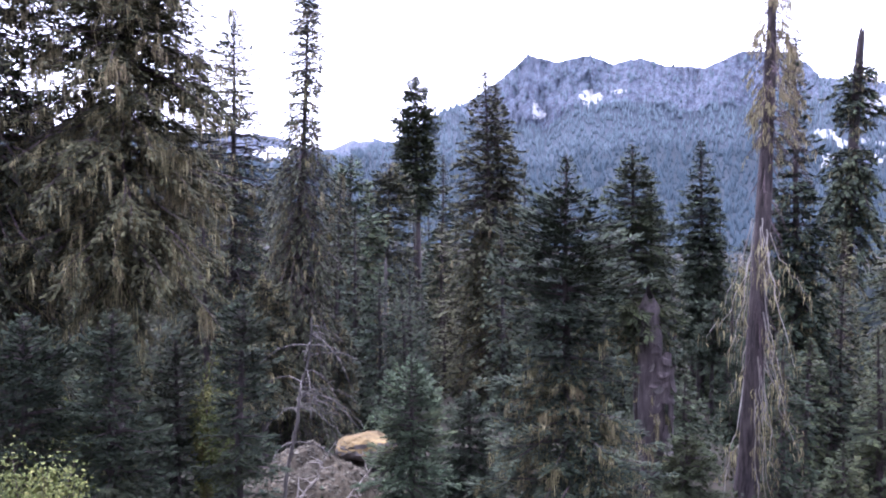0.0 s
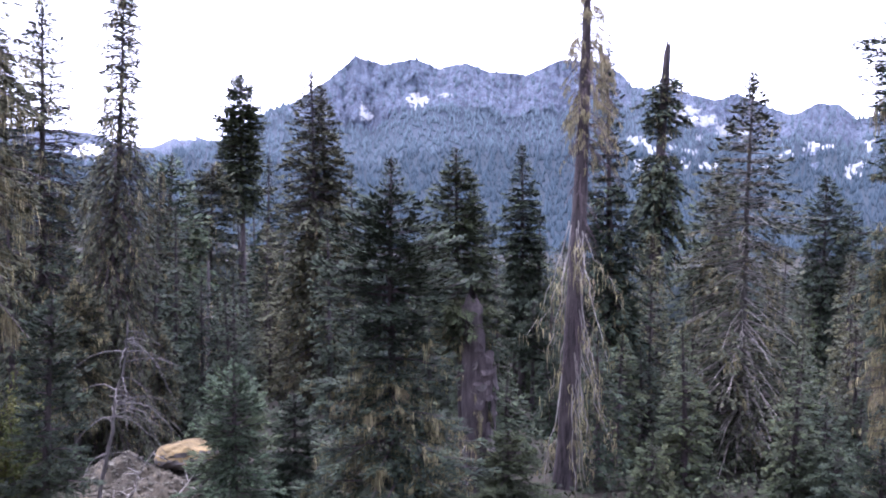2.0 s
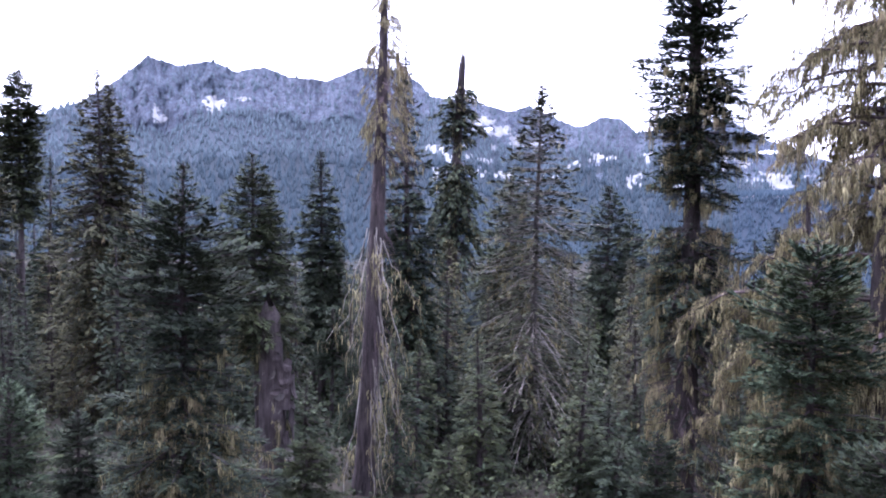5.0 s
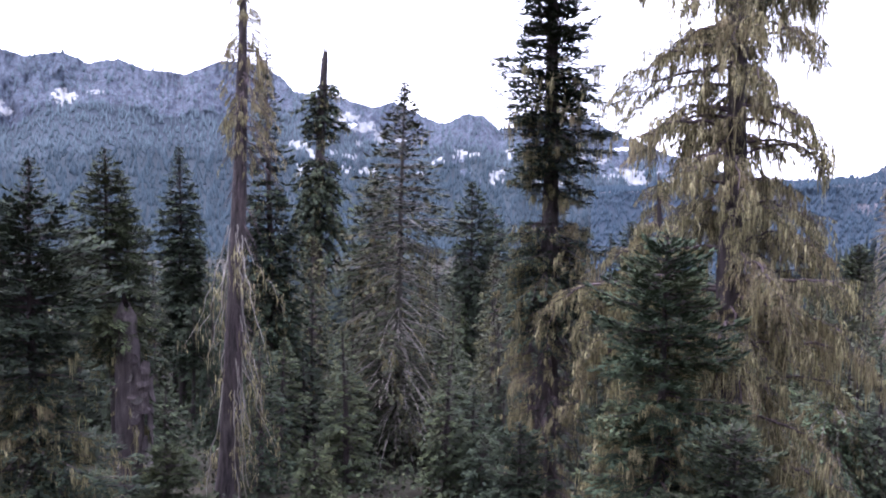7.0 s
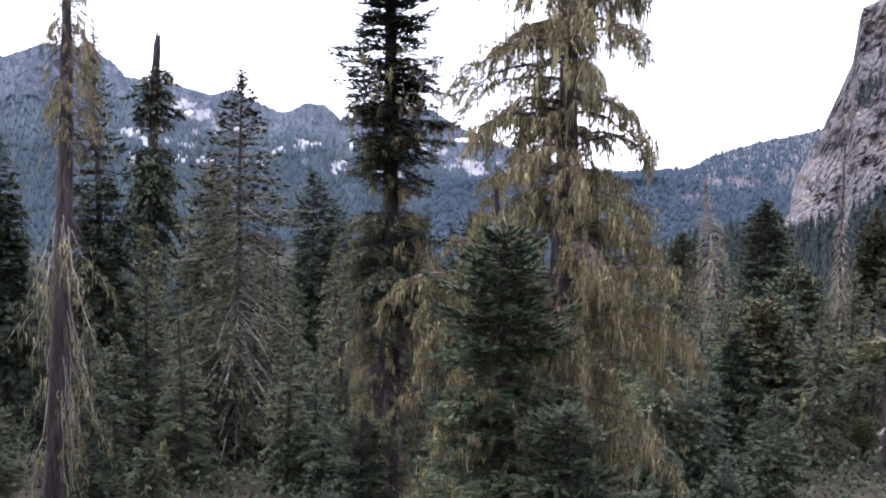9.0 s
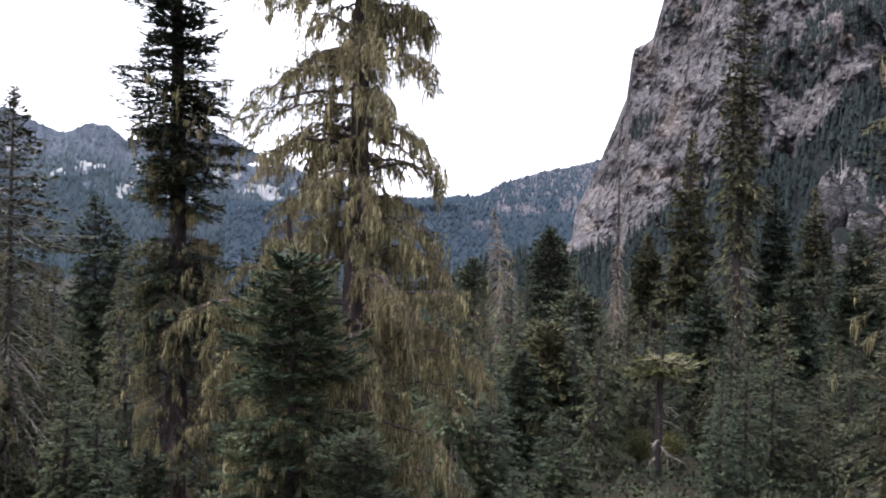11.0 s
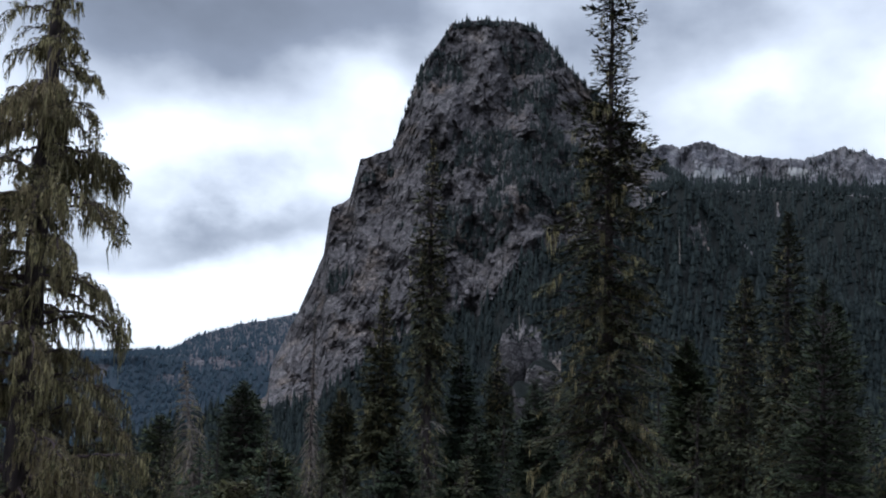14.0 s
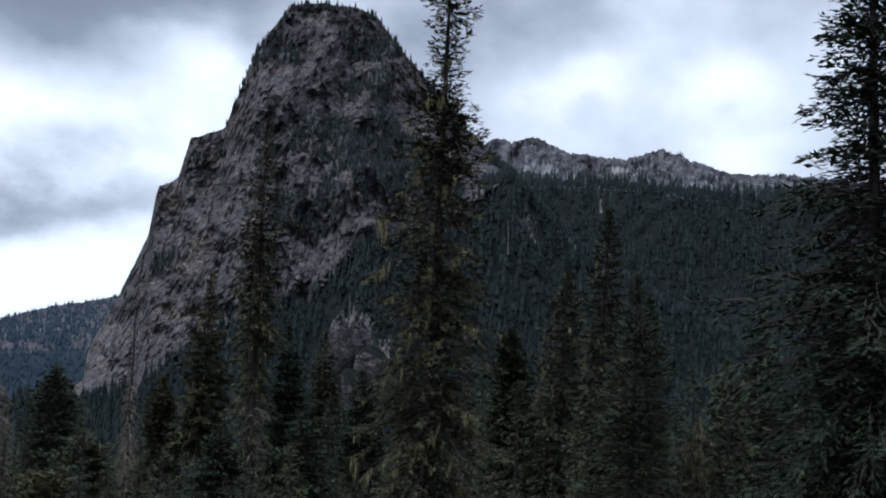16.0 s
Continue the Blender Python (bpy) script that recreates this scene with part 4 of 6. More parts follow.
conifer('fir', 'small far fir with a thin pointed top', (10.86, 109.46, -20.82), (10.45, 109.5, 2.96), [(0, 0.2), (3.89, 0.92), (8.45, 1.45), (20.31, 2.31), (22.58, 2.31)], seed=114, leaf=0.8, size=1.6, gap=0.6)
conifer('fir', 'broad full fir with a spired top', (4.17, 28.49, -10.31), (3.94, 28.52, 2.16), [(0, 0.05), (0.56, 0.28), (1.26, 0.55), (1.5, 0.95), (2.07, 1.3), (4.1, 1.81), (5.46, 1.3), (7.01, 1.73), (7.52, 2.25), (9.96, 2.59), (11.27, 2.59)], seed=115, leaf=[(0, 1), (9, 1)], moss=[(0, 0), (5, 0.08), (6.5, 0.4), (10, 0.5)], gap=0.38, per=7, droop=0.13, rise=0.2, size=0.72, tier=0.16)
conifer('fir', 'dark pointed fir above a stout dead trunk', (8.12, 36.09, -11.42), (7.49, 36.22, 2.78), [(0, 0.07), (0.95, 0.49), (2.23, 0.84), (4.15, 1.22), (6.53, 1.38), (7.4, 0.89)], seed=116, leaf=1, moss=[(0, 0), (6, 0), (7.5, 0.25)], gap=0.3, per=7, rise=0.2, size=0.9, tier=0.18)
conifer('fir', 'small dark fir growing against a taller one', (8.86, 36.95, -11.53), (8.41, 37.04, 1.19), [(0, 0.09), (1.53, 0.64), (3.73, 0.91), (5.95, 0.91), (11.52, 0.91)], seed=117, leaf=1, gap=0.32, per=6, size=0.9, tier=0.18)
conifer('fir', 'columnar dark fir with a slim spire', (18.18, 63.43, -14.02), (17.75, 63.55, 4.0), [(0, 0.16), (1.95, 0.59), (4.58, 1.07), (7.61, 1.43), (13.33, 1.66)], seed=118, leaf=1, gap=0.36, per=9, size=1.2, rise=0.15, tier=0.18)
conifer('dead_tree', 'bark-stripped dead trunk with drooping lichen-hung limbs', (12.76, 37.89, -11.75), (13.17, 37.74, 11.21), [(0, 0.19), (2.78, 0.72), (5.38, 1.01), (7.8, 1.06), (8.79, 0.72), (12.03, 0.53), (15.19, 0.62), (17.0, 0.7)], seed=119, leaf=0, moss=[(0, 0.2), (3, 0.3), (7, 0.3), (8.8, 0.03), (16, 0.03), (18, 0.13), (22, 0.16)], limb=TWIG, droop=1.2, rise=0.1, gap=0.3, per=6, wood=1.2, size=0.9, girth=0.42, taper=0.5, lichen_len=0.9, inner=0.3, open_crown=0.7, side=(108, 0.3), bark=BARK)
conifer('fir', 'sparse slender fir behind a dead trunk', (18.03, 46.6, -12.62), (17.52, 46.8, 8.43), [(0, 0.12), (2.38, 0.48), (4.84, 0.75), (7.31, 1.05), (9.81, 1.35), (14.85, 1.65), (19.85, 1.65)], seed=120, leaf=0.85, moss=[(0, 0), (8, 0.2), (14, 0.5)], gap=0.4, size=1.2, per=9)
conifer('dead_tree', 'broken-topped snag with dark ragged tufts', (25.32, 58.74, -13.85), (25.95, 58.46, 10.86), [(0, 0.0), (1.79, 0.08), (2.98, 0.84), (5.02, 1.15), (6.22, 0.84), (7.08, 0.19), (7.49, 1.35), (9.84, 1.45), (11.58, 1.75), (13.5, 1.2), (15.09, 0.9), (16.5, 1.1), (18.99, 1.0), (23.51, 1.15)], seed=121, leaf=[(0, 0), (2, 0.2), (2.8, 0.9), (5.5, 0.9), (6.3, 0.3), (7.2, 0.02), (7.5, 1), (12, 0.9), (13.5, 0.2), (17, 0.15)], moss=[(0, 0), (3, 0.45), (7, 0.4), (12, 0.3), (18, 0.6)], gap=0.34, per=6, broken=True, girth=0.42, droop=0.9, open_crown=0.6, size=1.2, needles=FIR, tier=0.6, taper=0.5, bark=BARK)
conifer('fir', 'tall pointed fir with a grey trunk and lichen low down', (23.46, 43.01, -12.54), (23.51, 42.99, 6.95), [(0, 0.12), (1.52, 0.59), (2.94, 1.03), (4.65, 1.62), (6.65, 2.12), (9.83, 2.5), (13.32, 3.06), (16.84, 3.4), (19.2, 3.3)], seed=122, needles=HEMLOCK, leaf=[(0, 1), (5, 0.95), (8, 0.8), (12, 0.7), (20, 0.7)], moss=[(0, 0.03), (6, 0.2), (10, 0.45), (20, 0.5)], gap=0.36, per=8, bark=SILVER, limb=DEADWOOD, size=1.1)
conifer('fir', 'conical fir tucked behind a taller one', (32.78, 64.1, -14.55), (32.67, 64.15, 2.75), [(0, 0.22), (2.68, 1.38), (6.49, 2.16), (12.88, 2.81), (16.1, 2.81)], seed=123, leaf=0.95, moss=0.1, size=1.3, gap=0.4, per=9)
conifer('fir', 'dense conical fir in the middle distance', (51.75, 79.67, -18.04), (51.49, 79.83, 2.35), [(0, 0.28), (3.65, 1.71), (7.6, 2.39), (16.14, 3.3)], seed=124, leaf=1, size=1.5, gap=0.45, per=9)
conifer('fir', 'low rounded fir beside a conical one', (55.58, 80.71, -18.59), (55.21, 80.97, -0.86), [(0, 0.47), (2.8, 1.47), (13.37, 2.35), (16.53, 2.35)], seed=125, leaf=1, size=1.5, gap=0.45)
conifer('fir', 'tall dark fir, one-sided, with a long bare trunk', (18.89, 24.46, -10.75), (18.67, 24.62, 10.13), [(0, 0.11), (1.22, 0.7), (2.62, 1.04), (4.04, 1.07), (5.28, 1.37), (6.71, 1.52), (7.79, 1.04), (8.6, 0.93), (8.88, 0.37), (9.33, 0.46), (9.6, 1.39), (11.06, 1.63), (11.97, 1.3), (13.45, 1.48), (15.3, 1.39), (17.17, 1.11), (19.68, 1.11)], seed=126, leaf=[(0, 1), (8.3, 1), (9.1, 0.2), (9.8, 0.8), (12, 0.55), (13.2, 0.12), (17, 0.05)], moss=[(0, 0.05), (6, 0.12), (9, 0.35), (11, 0.3), (14, 0.15)], gap=0.25, tier=0.9, per=11, girth=0.4, droop=0.3, rise=0.2, size=0.72, taper=0.5, ragged=0.15)
conifer('fir', 'young dense fir with thick dark boughs', (16.74, 17.19, -8.97), (16.75, 17.18, 0.64), [(0, 0.14), (0.63, 0.58), (1.32, 1.01), (2.73, 1.41), (4.15, 1.32), (5.01, 1.18), (5.58, 1.58), (6.59, 1.94), (8.41, 1.94)], seed=127, leaf=1, needles=YOUNG, moss=[(0, 0.02), (4, 0.1), (5, 0.35)], gap=0.38, per=7, rise=0.25, droop=0.13, size=0.72, tier=0.16)
bearded_tree('hemlock', 'old mountain hemlock heavily draped in pale hanging lichen', (20.81, 18.72, -10.09), (20.68, 18.86, 13.41), [(0, 0.20), (2.59, 1.45), (4.9, 2.17), (6.45, 2.42), (8.02, 2.72), (9.28, 2.78), (11.02, 2.52), (11.82, 2.22), (12.79, 2.75), (14.4, 3.55), (16.03, 4.45), (17.01, 3.7), (18.65, 3.78), (20.31, 4.2), (22.3, 4.2)], seed=128, girth=0.42, limbs=270, needles=HEMLOCK, sparse=1.5, long=0.95, side=(318, 0.17))
bearded_tree('hemlock', 'smaller lichen-covered hemlock behind the great one', (26.58, 27.15, -11.53), (26.27, 27.45, 2.4), [(0, 0.23), (1.77, 1.14), (4.44, 1.71), (7.81, 2.17), (12.73, 2.17)], seed=129, girth=0.22, limbs=110, needles=HEMLOCK, sparse=1.5)
conifer('dead_tree', 'weathered grey dead conifer with curling bare limbs', (77.69, 49.23, -17.47), (76.16, 51.56, 2.58), [(0, 0.17), (3.66, 1.21), (7.74, 1.99), (12.85, 2.48), (15.91, 2.21), (18.85, 1.77)], seed=130, leaf=0.04, moss=0.1, limb=WEATHERED, bark=WEATHERED, gap=0.5, per=7, wood=2.0, droop=1.0)
conifer('fir', 'dark dense fir pair against the valley', (79.44, 46.33, -17.47), (79.07, 46.95, 0.72), [(0, 0.28), (3.1, 1.77), (7.62, 2.87), (14.2, 3.31), (16.99, 3.31)], seed=131, leaf=1, size=1.5, per=9)
conifer('fir', 'dark fir on the valley floor', (94.44, 65.57, -21.74), (93.95, 66.27, -3.48), [(0, 0.41), (3.56, 1.93), (11.37, 2.9), (17.06, 2.9)], seed=132, leaf=1, size=1.6, per=9)
conifer('fir', 'slim fir spire showing past a mossy tree', (88.1, 65.82, -20.82), (87.6, 66.5, -2.17), [(0, 0.2), (3.44, 0.92), (12.26, 1.85), (17.45, 1.85)], seed=133, leaf=1, size=1.6)
conifer('fir', 'dark fir showing beyond lichen-hung boughs', (71.02, 77.33, -19.89), (70.71, 77.62, -1.43), [(0, 0.38), (2.8, 1.39), (8.41, 2.27), (17.26, 2.27)], seed=134, leaf=1, size=1.6)
conifer('dead_tree', 'pale dying fir with a grey tangled top', (35.66, 25.73, -12.1), (35.38, 26.12, -6.32), [(0, 0.32), (0.95, 1.45), (2.97, 2.24), (5.24, 2.64)], seed=135, leaf=0.35, moss=0.4, limb=WEATHERED, wood=1.5, needles=YOUNG, size=0.9, per=7, droop=1.0)
conifer('dead_tree', 'thin dead spire with drooping bare twigs', (73.39, 36.58, -15.62), (73.24, 36.87, 6.51), [(0, 0.1), (4.96, 0.39), (7.88, 0.69), (13.73, 1.08), (18.61, 1.57)], seed=136, leaf=0.05, moss=[(0, 0.05), (16, 0.12)], limb=WEATHERED, gap=0.4, per=7, wood=2.4, droop=1.0)
conifer('dead_tree', 'bare snag capped with a flat tuft of yellow-green', (50.28, 22.29, -13.04), (50.29, 22.27, -6.01), [(0, 0.82), (0.48, 1.71), (1.07, 1.86), (1.29, 0.22), (4.61, 0.37)], seed=137, leaf=[(0, 0.55), (1.0, 0.5), (1.15, 0)], needles=TAWNY, bark=BARK, limb=DEADWOOD, gap=0.4, per=6, droop=0.15, rise=0.05, girth=0.25, size=1.2, broken=True, taper=0.3)
conifer('fir', 'tall narrow fir with ragged lichen-hung crown', (75.31, 26.97, -15.25), (75.16, 27.39, 22.13), [(0, 0.19), (3.37, 0.77), (7.59, 1.25), (12.29, 1.54), (16.99, 1.92), (20.76, 1.34), (26.89, 1.54), (31.61, 1.15), (36.34, 1.44)], seed=138, leaf=[(0, 0.7), (20, 0.7), (24, 0.25), (34, 0.35)], moss=[(0, 0.2), (14, 0.3), (22, 0.5), (40, 0.4)], needles=HEMLOCK, size=1.45, gap=0.42, tier=0.6, per=9, droop=0.5, ragged=0.3, weep=0.0)
conifer('fir', 'narrow fir in front of the cliff', (85.06, 35.05, -17.48), (84.89, 35.47, 10.34), [(0, 0.22), (4.24, 0.99), (8.6, 1.55), (16.23, 2.21)], seed=139, leaf=0.85, moss=0.25, needles=HEMLOCK, size=1.5, gap=0.45, per=9)
conifer('fir', 'dark columnar fir below the cliff', (80.13, 25.16, -15.99), (79.89, 25.94, 5.29), [(0, 0.2), (4.82, 1.21), (12.21, 1.81)], seed=140, leaf=1, size=1.5, gap=0.42, per=9)
conifer('fir', 'light green fir below the outcrop', (106.09, 29.03, -20.82), (105.82, 29.99, 5.89), [(0, 0.26), (4.99, 1.19), (12.69, 1.98)], seed=141, leaf=0.9, size=1.6, gap=0.5, needles=HEMLOCK, per=9, moss=0.25)
conifer('fir', 'dark small fir before the outcrop', (97.44, 22.43, -18.96), (97.27, 23.15, 1.96), [(0, 0.3), (4.33, 1.44), (11.26, 2.28)], seed=142, leaf=1, size=1.5, gap=0.45, per=9)
conifer('fir', 'great ragged fir with lichen tufts and a bent tip', (30.56, 5.11, -10.76), (30.58, 4.94, 16.35), [(0, 0.12), (0.9, 0.6), (1.5, 0.25), (2.4, 0.75), (3.2, 0.45), (4.4, 0.7), (5.0, 0.4), (5.75, 0.8), (6.18, 1.05), (8.25, 1.15), (10.5, 1.3), (12.4, 1.41), (14.49, 1.49), (16.92, 1.64), (18.32, 1.45), (20.06, 1.95), (22.34, 2.14), (25.91, 2.14)], seed=143, leaf=[(0, 0.9), (3, 1), (20, 0.95)], moss=[(0, 0.2), (5, 0.3), (12, 0.4), (17, 0.4)], needles=HEMLOCK, tier=0.6, gap=0.29, per=11, girth=0.27, droop=0.35, rise=0.1, lichen_len=0.75, size=0.72, ragged=0.3, open_crown=0.6, weep=0.0)
conifer('fir', 'dense dark fir by a ragged neighbour', (87.72, 6.48, -16.73), (87.66, 7.33, 6.19), [(0, 0.26), (4.11, 1.37), (10.39, 2.11)], seed=144, leaf=1, size=1.5, gap=0.42, per=9)
conifer('fir', 'two-toned fir in a crowded stand', (89.1, 40.81, -18.59), (88.85, 41.35, 0.47), [(0, 0.24), (3.49, 1.18), (9.32, 1.88)], seed=145, leaf=1, size=1.5, per=9, needles=HEMLOCK, moss=0.25)
conifer('fir', 'dark fir in the valley stand', (82.9, 48.41, -18.22), (82.65, 48.83, 0.77), [(0, 0.29), (3.98, 1.5), (9.68, 2.42)], seed=146, leaf=1, size=1.5, per=9)
conifer('fir', 'round-topped fir in the valley stand', (61.38, 33.66, -14.38), (61.27, 33.86, -3.72), [(0, 0.5), (2.28, 1.89), (6.44, 2.73)], seed=147, leaf=0.95, moss=0.15, size=1.3, per=9)
conifer('hemlock', 'lichen-dusted hemlock with a rounded crown', (51.75, 30.37, -13.5), (51.67, 30.5, -4.96), [(0, 0.54), (2.84, 2.16), (6.4, 2.88)], seed=148, leaf=0.8, moss=0.3, size=1.2, needles=HEMLOCK, per=9)
conifer('hemlock', 'lichen-tipped hemlock against the hillside', (79.93, 2.84, -15.25), (79.95, 2.01, 10.53), [(0, 0.24), (3.2, 1.06), (6.81, 1.63), (11.24, 2.11), (15.17, 2.4), (24.58, 2.4)], seed=149, leaf=0.9, moss=0.45, needles=HEMLOCK, size=1.45, per=9)
conifer('fir', 'dark narrow hemlock spire', (62.98, -0.55, -13.76), (62.96, -0.98, 12.78), [(0, 0.15), (2.36, 0.68), (5.22, 0.98), (10.13, 1.36), (15.93, 1.7), (25.34, 1.7)], seed=150, leaf=[(0, 1), (10, 0.8)], moss=[(0, 0.05), (10, 0.4)], needles=HEMLOCK, size=1.25, per=9)
conifer('fir', 'blue-green young fir with upturned tips', (47.92, -1.98, -12.45), (47.92, -2.18, 6.81), [(0, 0.09), (1.74, 0.63), (3.84, 1.15), (6.43, 1.67), (8.72, 2.07), (18.06, 2.07)], seed=151, leaf=1, gap=0.38, per=10, rise=0.35, needles=FIR, size=0.9, droop=0.13, tier=0.16)
conifer('fir', 'fir crowded behind a younger one', (57.89, -2.88, -13.32), (57.87, -3.38, 6.59), [(0, 0.14), (3.33, 0.97), (9.22, 1.57), (18.71, 1.57)], seed=152, leaf=0.9, size=1.2, per=9)
conifer('fir', 'dark fir among the valley stand', (94.67, 7.53, -18.03), (94.69, 7.51, 6.17), [(0, 0.28), (4.31, 1.37), (12.23, 2.28), (23.0, 2.28)], seed=153, leaf=1, size=1.5, per=9)
conifer('fir', 'very large dark fir with broad heavy boughs', (23.24, -5.88, -8.96), (23.08, -6.41, 14.04), [(0, 0.12), (1.85, 0.43), (3.25, 0.79), (4.63, 1.22), (5.59, 1.3), (6.4, 1.01), (7.6, 1.8), (8.13, 2.02), (8.46, 0.86), (8.92, 1.37), (9.57, 2.02), (11.11, 2.73), (11.88, 1.87), (13.26, 2.16), (14.74, 2.45), (21.8, 2.45)], seed=154, leaf=1, moss=0.0, gap=0.32, per=14, droop=0.35, rise=0.2, girth=0.3, size=0.72, tier=0.5, ragged=0.25, weep=0.06, budget=140000)
conifer('fir', 'light green slim fir on the slope', (65.35, -9.0, -14.02), (65.37, -8.96, 3.32), [(0, 0.16), (2.4, 0.87), (6.03, 1.27), (8.9, 1.5), (16.14, 1.5)], seed=155, leaf=0.9, moss=0.1, needles=YOUNG, size=1.25, per=9)
conifer('dead_tree', 'small grey dead top among firs', (59.61, -6.48, -13.5), (59.64, -6.4, -0.36), [(0, 0.14), (1.73, 0.9), (4.69, 1.44), (11.94, 1.44)], seed=156, leaf=0.25, moss=0.4, limb=WEATHERED, wood=1.8, per=7, droop=1.0)
conifer('fir', 'dark fir below the hillside', (87.77, 6.49, -16.74), (87.69, 7.27, 5.73), [(0, 0.26), (3.86, 1.16), (8.94, 1.79), (14.93, 2.22), (21.27, 2.22)], seed=157, leaf=1, size=1.5, per=9)
conifer('fir', 'slender dark fir beside a much larger fir', (73.96, -12.34, -14.81), (73.94, -12.39, 6.76), [(0, 0.18), (3.77, 1.12), (9.12, 1.8), (13.17, 2.16), (20.37, 2.16)], seed=158, leaf=1, size=1.35, per=9)
conifer('young_fir', 'young bluish fir in the undergrowth', (-7.05, 20.81, -8.4), (-6.92, 20.86, -1.36), [(0, 0.04), (0.64, 0.4), (1.88, 0.73), (3.13, 0.99), (4.14, 1.12), (5.84, 1.12)], seed=159, leaf=1, gap=0.38, per=7, needles=FIR, rise=0.3, size=0.72, droop=0.13, tier=0.16)
conifer('young_fir', 'young slim fir in the undergrowth', (-4.65, 22.51, -8.69), (-4.42, 22.56, -1.22), [(0, 0.06), (0.8, 0.44), (2.42, 0.66), (3.78, 0.8), (4.87, 0.86), (6.27, 0.86)], seed=160, leaf=1, gap=0.38, per=7, needles=FIR, rise=0.3, size=0.72, droop=0.13, tier=0.16)
conifer('young_fir', 'young bright-tipped fir beside the boulder', (-0.51, 25.99, -9.53), (-0.58, 25.99, -3.37), [(0, 0.05), (0.91, 0.62), (2.01, 0.97), (3.92, 1.17), (4.96, 1.17)], seed=161, leaf=0.9, gap=0.38, per=7, needles=YOUNG, rise=0.35, size=0.72, droop=0.13, tier=0.16)
conifer('young_fir', 'dark young fir under the old trees', (-9.16, 21.05, -8.68), (-8.99, 21.13, -1.55), [(0, 0.14), (1.13, 0.83), (2.77, 1.17), (4.05, 1.31), (5.93, 1.31)], seed=162, leaf=1, gap=0.38, per=7, size=0.72, droop=0.13, tier=0.16)
conifer('young_fir', 'dark young fir in shade', (-7.34, 27.0, -10.09), (-7.27, 27.02, -3.07), [(0, 0.13), (1.62, 0.84), (3.26, 1.09), (4.58, 1.18), (5.82, 1.18)], seed=163, leaf=1, gap=0.38, per=7, size=0.72, droop=0.13, tier=0.16)
conifer('young_fir', 'dark young fir in shade', (1.31, 32.97, -10.98), (1.28, 32.97, -5.87), [(0, 0.1), (1.41, 0.89), (3.63, 1.39)], seed=164, leaf=1, gap=0.38, per=7, size=0.72, droop=0.13, tier=0.16)
conifer('young_fir', 'young fir under a dead trunk', (8.95, 32.78, -11.09), (8.87, 32.81, -7.42), [(0, 0.1), (1.0, 0.92), (2.21, 1.33)], seed=165, leaf=1, gap=0.38, per=7, size=0.72, droop=0.13, tier=0.16)
conifer('young_fir', 'young fir below the tall dark one', (16.58, 22.56, -10.09), (16.48, 22.64, -5.23), [(0, 0.1), (1.01, 0.67), (2.37, 1.01), (3.66, 1.01)], seed=166, leaf=1, gap=0.38, per=7, size=0.72, droop=0.13, tier=0.16)
conifer('young_fir', 'low spreading young fir', (16.58, 14.46, -8.41), (16.44, 14.6, -3.55), [(0, 0.26), (0.58, 0.79), (1.1, 0.66), (1.74, 1.19), (3.66, 1.19)], seed=167, leaf=1, gap=0.38, per=7, size=0.72, droop=0.13, tier=0.16)
conifer('young_fir', 'young fir in the shade of lichen-hung boughs', (46.78, 28.86, -13.06), (46.6, 29.15, -6.02), [(0, 0.26), (3.05, 1.48)], seed=168, leaf=1, gap=0.3, per=6, size=1.15)
conifer('young_fir', 'young fir below a lichen-hung neighbour', (22.28, 33.22, -11.75), (22.22, 33.26, -8.71), [(0, 0.14), (0.97, 1.2)], seed=169, leaf=1, gap=0.28, per=6, size=0.9)
conifer('fir', 'dense dark fir crowding the valley stand', (55.52, 31.82, -13.85), (55.36, 32.11, -4.93), [(0, 0.31), (2.27, 1.92), (6.06, 2.88)], seed=170, leaf=1, size=1.1, per=6)
conifer('fir', 'dark fir with drooping lichen', (59.0, 37.67, -14.37), (58.87, 37.86, -7.76), [(0, 0.25), (3.76, 1.68)], seed=171, leaf=1, moss=0.2, size=1.2)
conifer('fir', 'full dark fir filling a gap in the stand', (69.0, 26.7, -14.72), (68.82, 27.16, -2.81), [(0, 0.27), (3.39, 1.55), (8.49, 2.31)], seed=172, leaf=1, size=1.2)
conifer('fir', 'dark fir shading the forest floor', (69.0, 20.45, -14.55), (68.84, 20.99, -1.58), [(0, 0.26), (3.21, 1.38), (8.84, 2.38)], seed=173, leaf=1, size=1.2)
conifer('fir', 'dark fir in a dense row', (81.81, 18.88, -15.99), (81.63, 19.66, 1.81), [(0, 0.25), (4.56, 1.51), (13.71, 2.52)], seed=174, leaf=1, size=1.35)
conifer('fir', 'dark fir half hidden by taller ones', (28.56, 47.0, -13.06), (28.43, 47.08, -6.01), [(0, 0.2), (2.63, 1.32), (6.62, 1.98)], seed=175, leaf=1, size=1.0, per=6)
conifer('fir', 'dark fir half hidden behind a dead trunk', (22.14, 57.89, -13.67), (22.06, 57.92, -4.14), [(0, 0.19), (3.59, 1.3), (8.66, 2.05)], seed=176, leaf=0.9, moss=0.3, size=1.1, needles=HEMLOCK, per=6)
conifer('fir', 'dark fir standing in deep shade', (16.51, 55.57, -13.32), (16.49, 55.58, -5.73), [(0, 0.21), (3.29, 1.22)], seed=177, leaf=1, size=1.0, per=6)
conifer('fir', 'dark fir behind the boulder', (-5.14, 51.74, -12.8), (-5.11, 51.74, -6.12), [(0, 0.19), (2.81, 1.09), (6.27, 1.56)], seed=178, leaf=0.9, moss=0.2, size=1.0, needles=HEMLOCK, per=6)
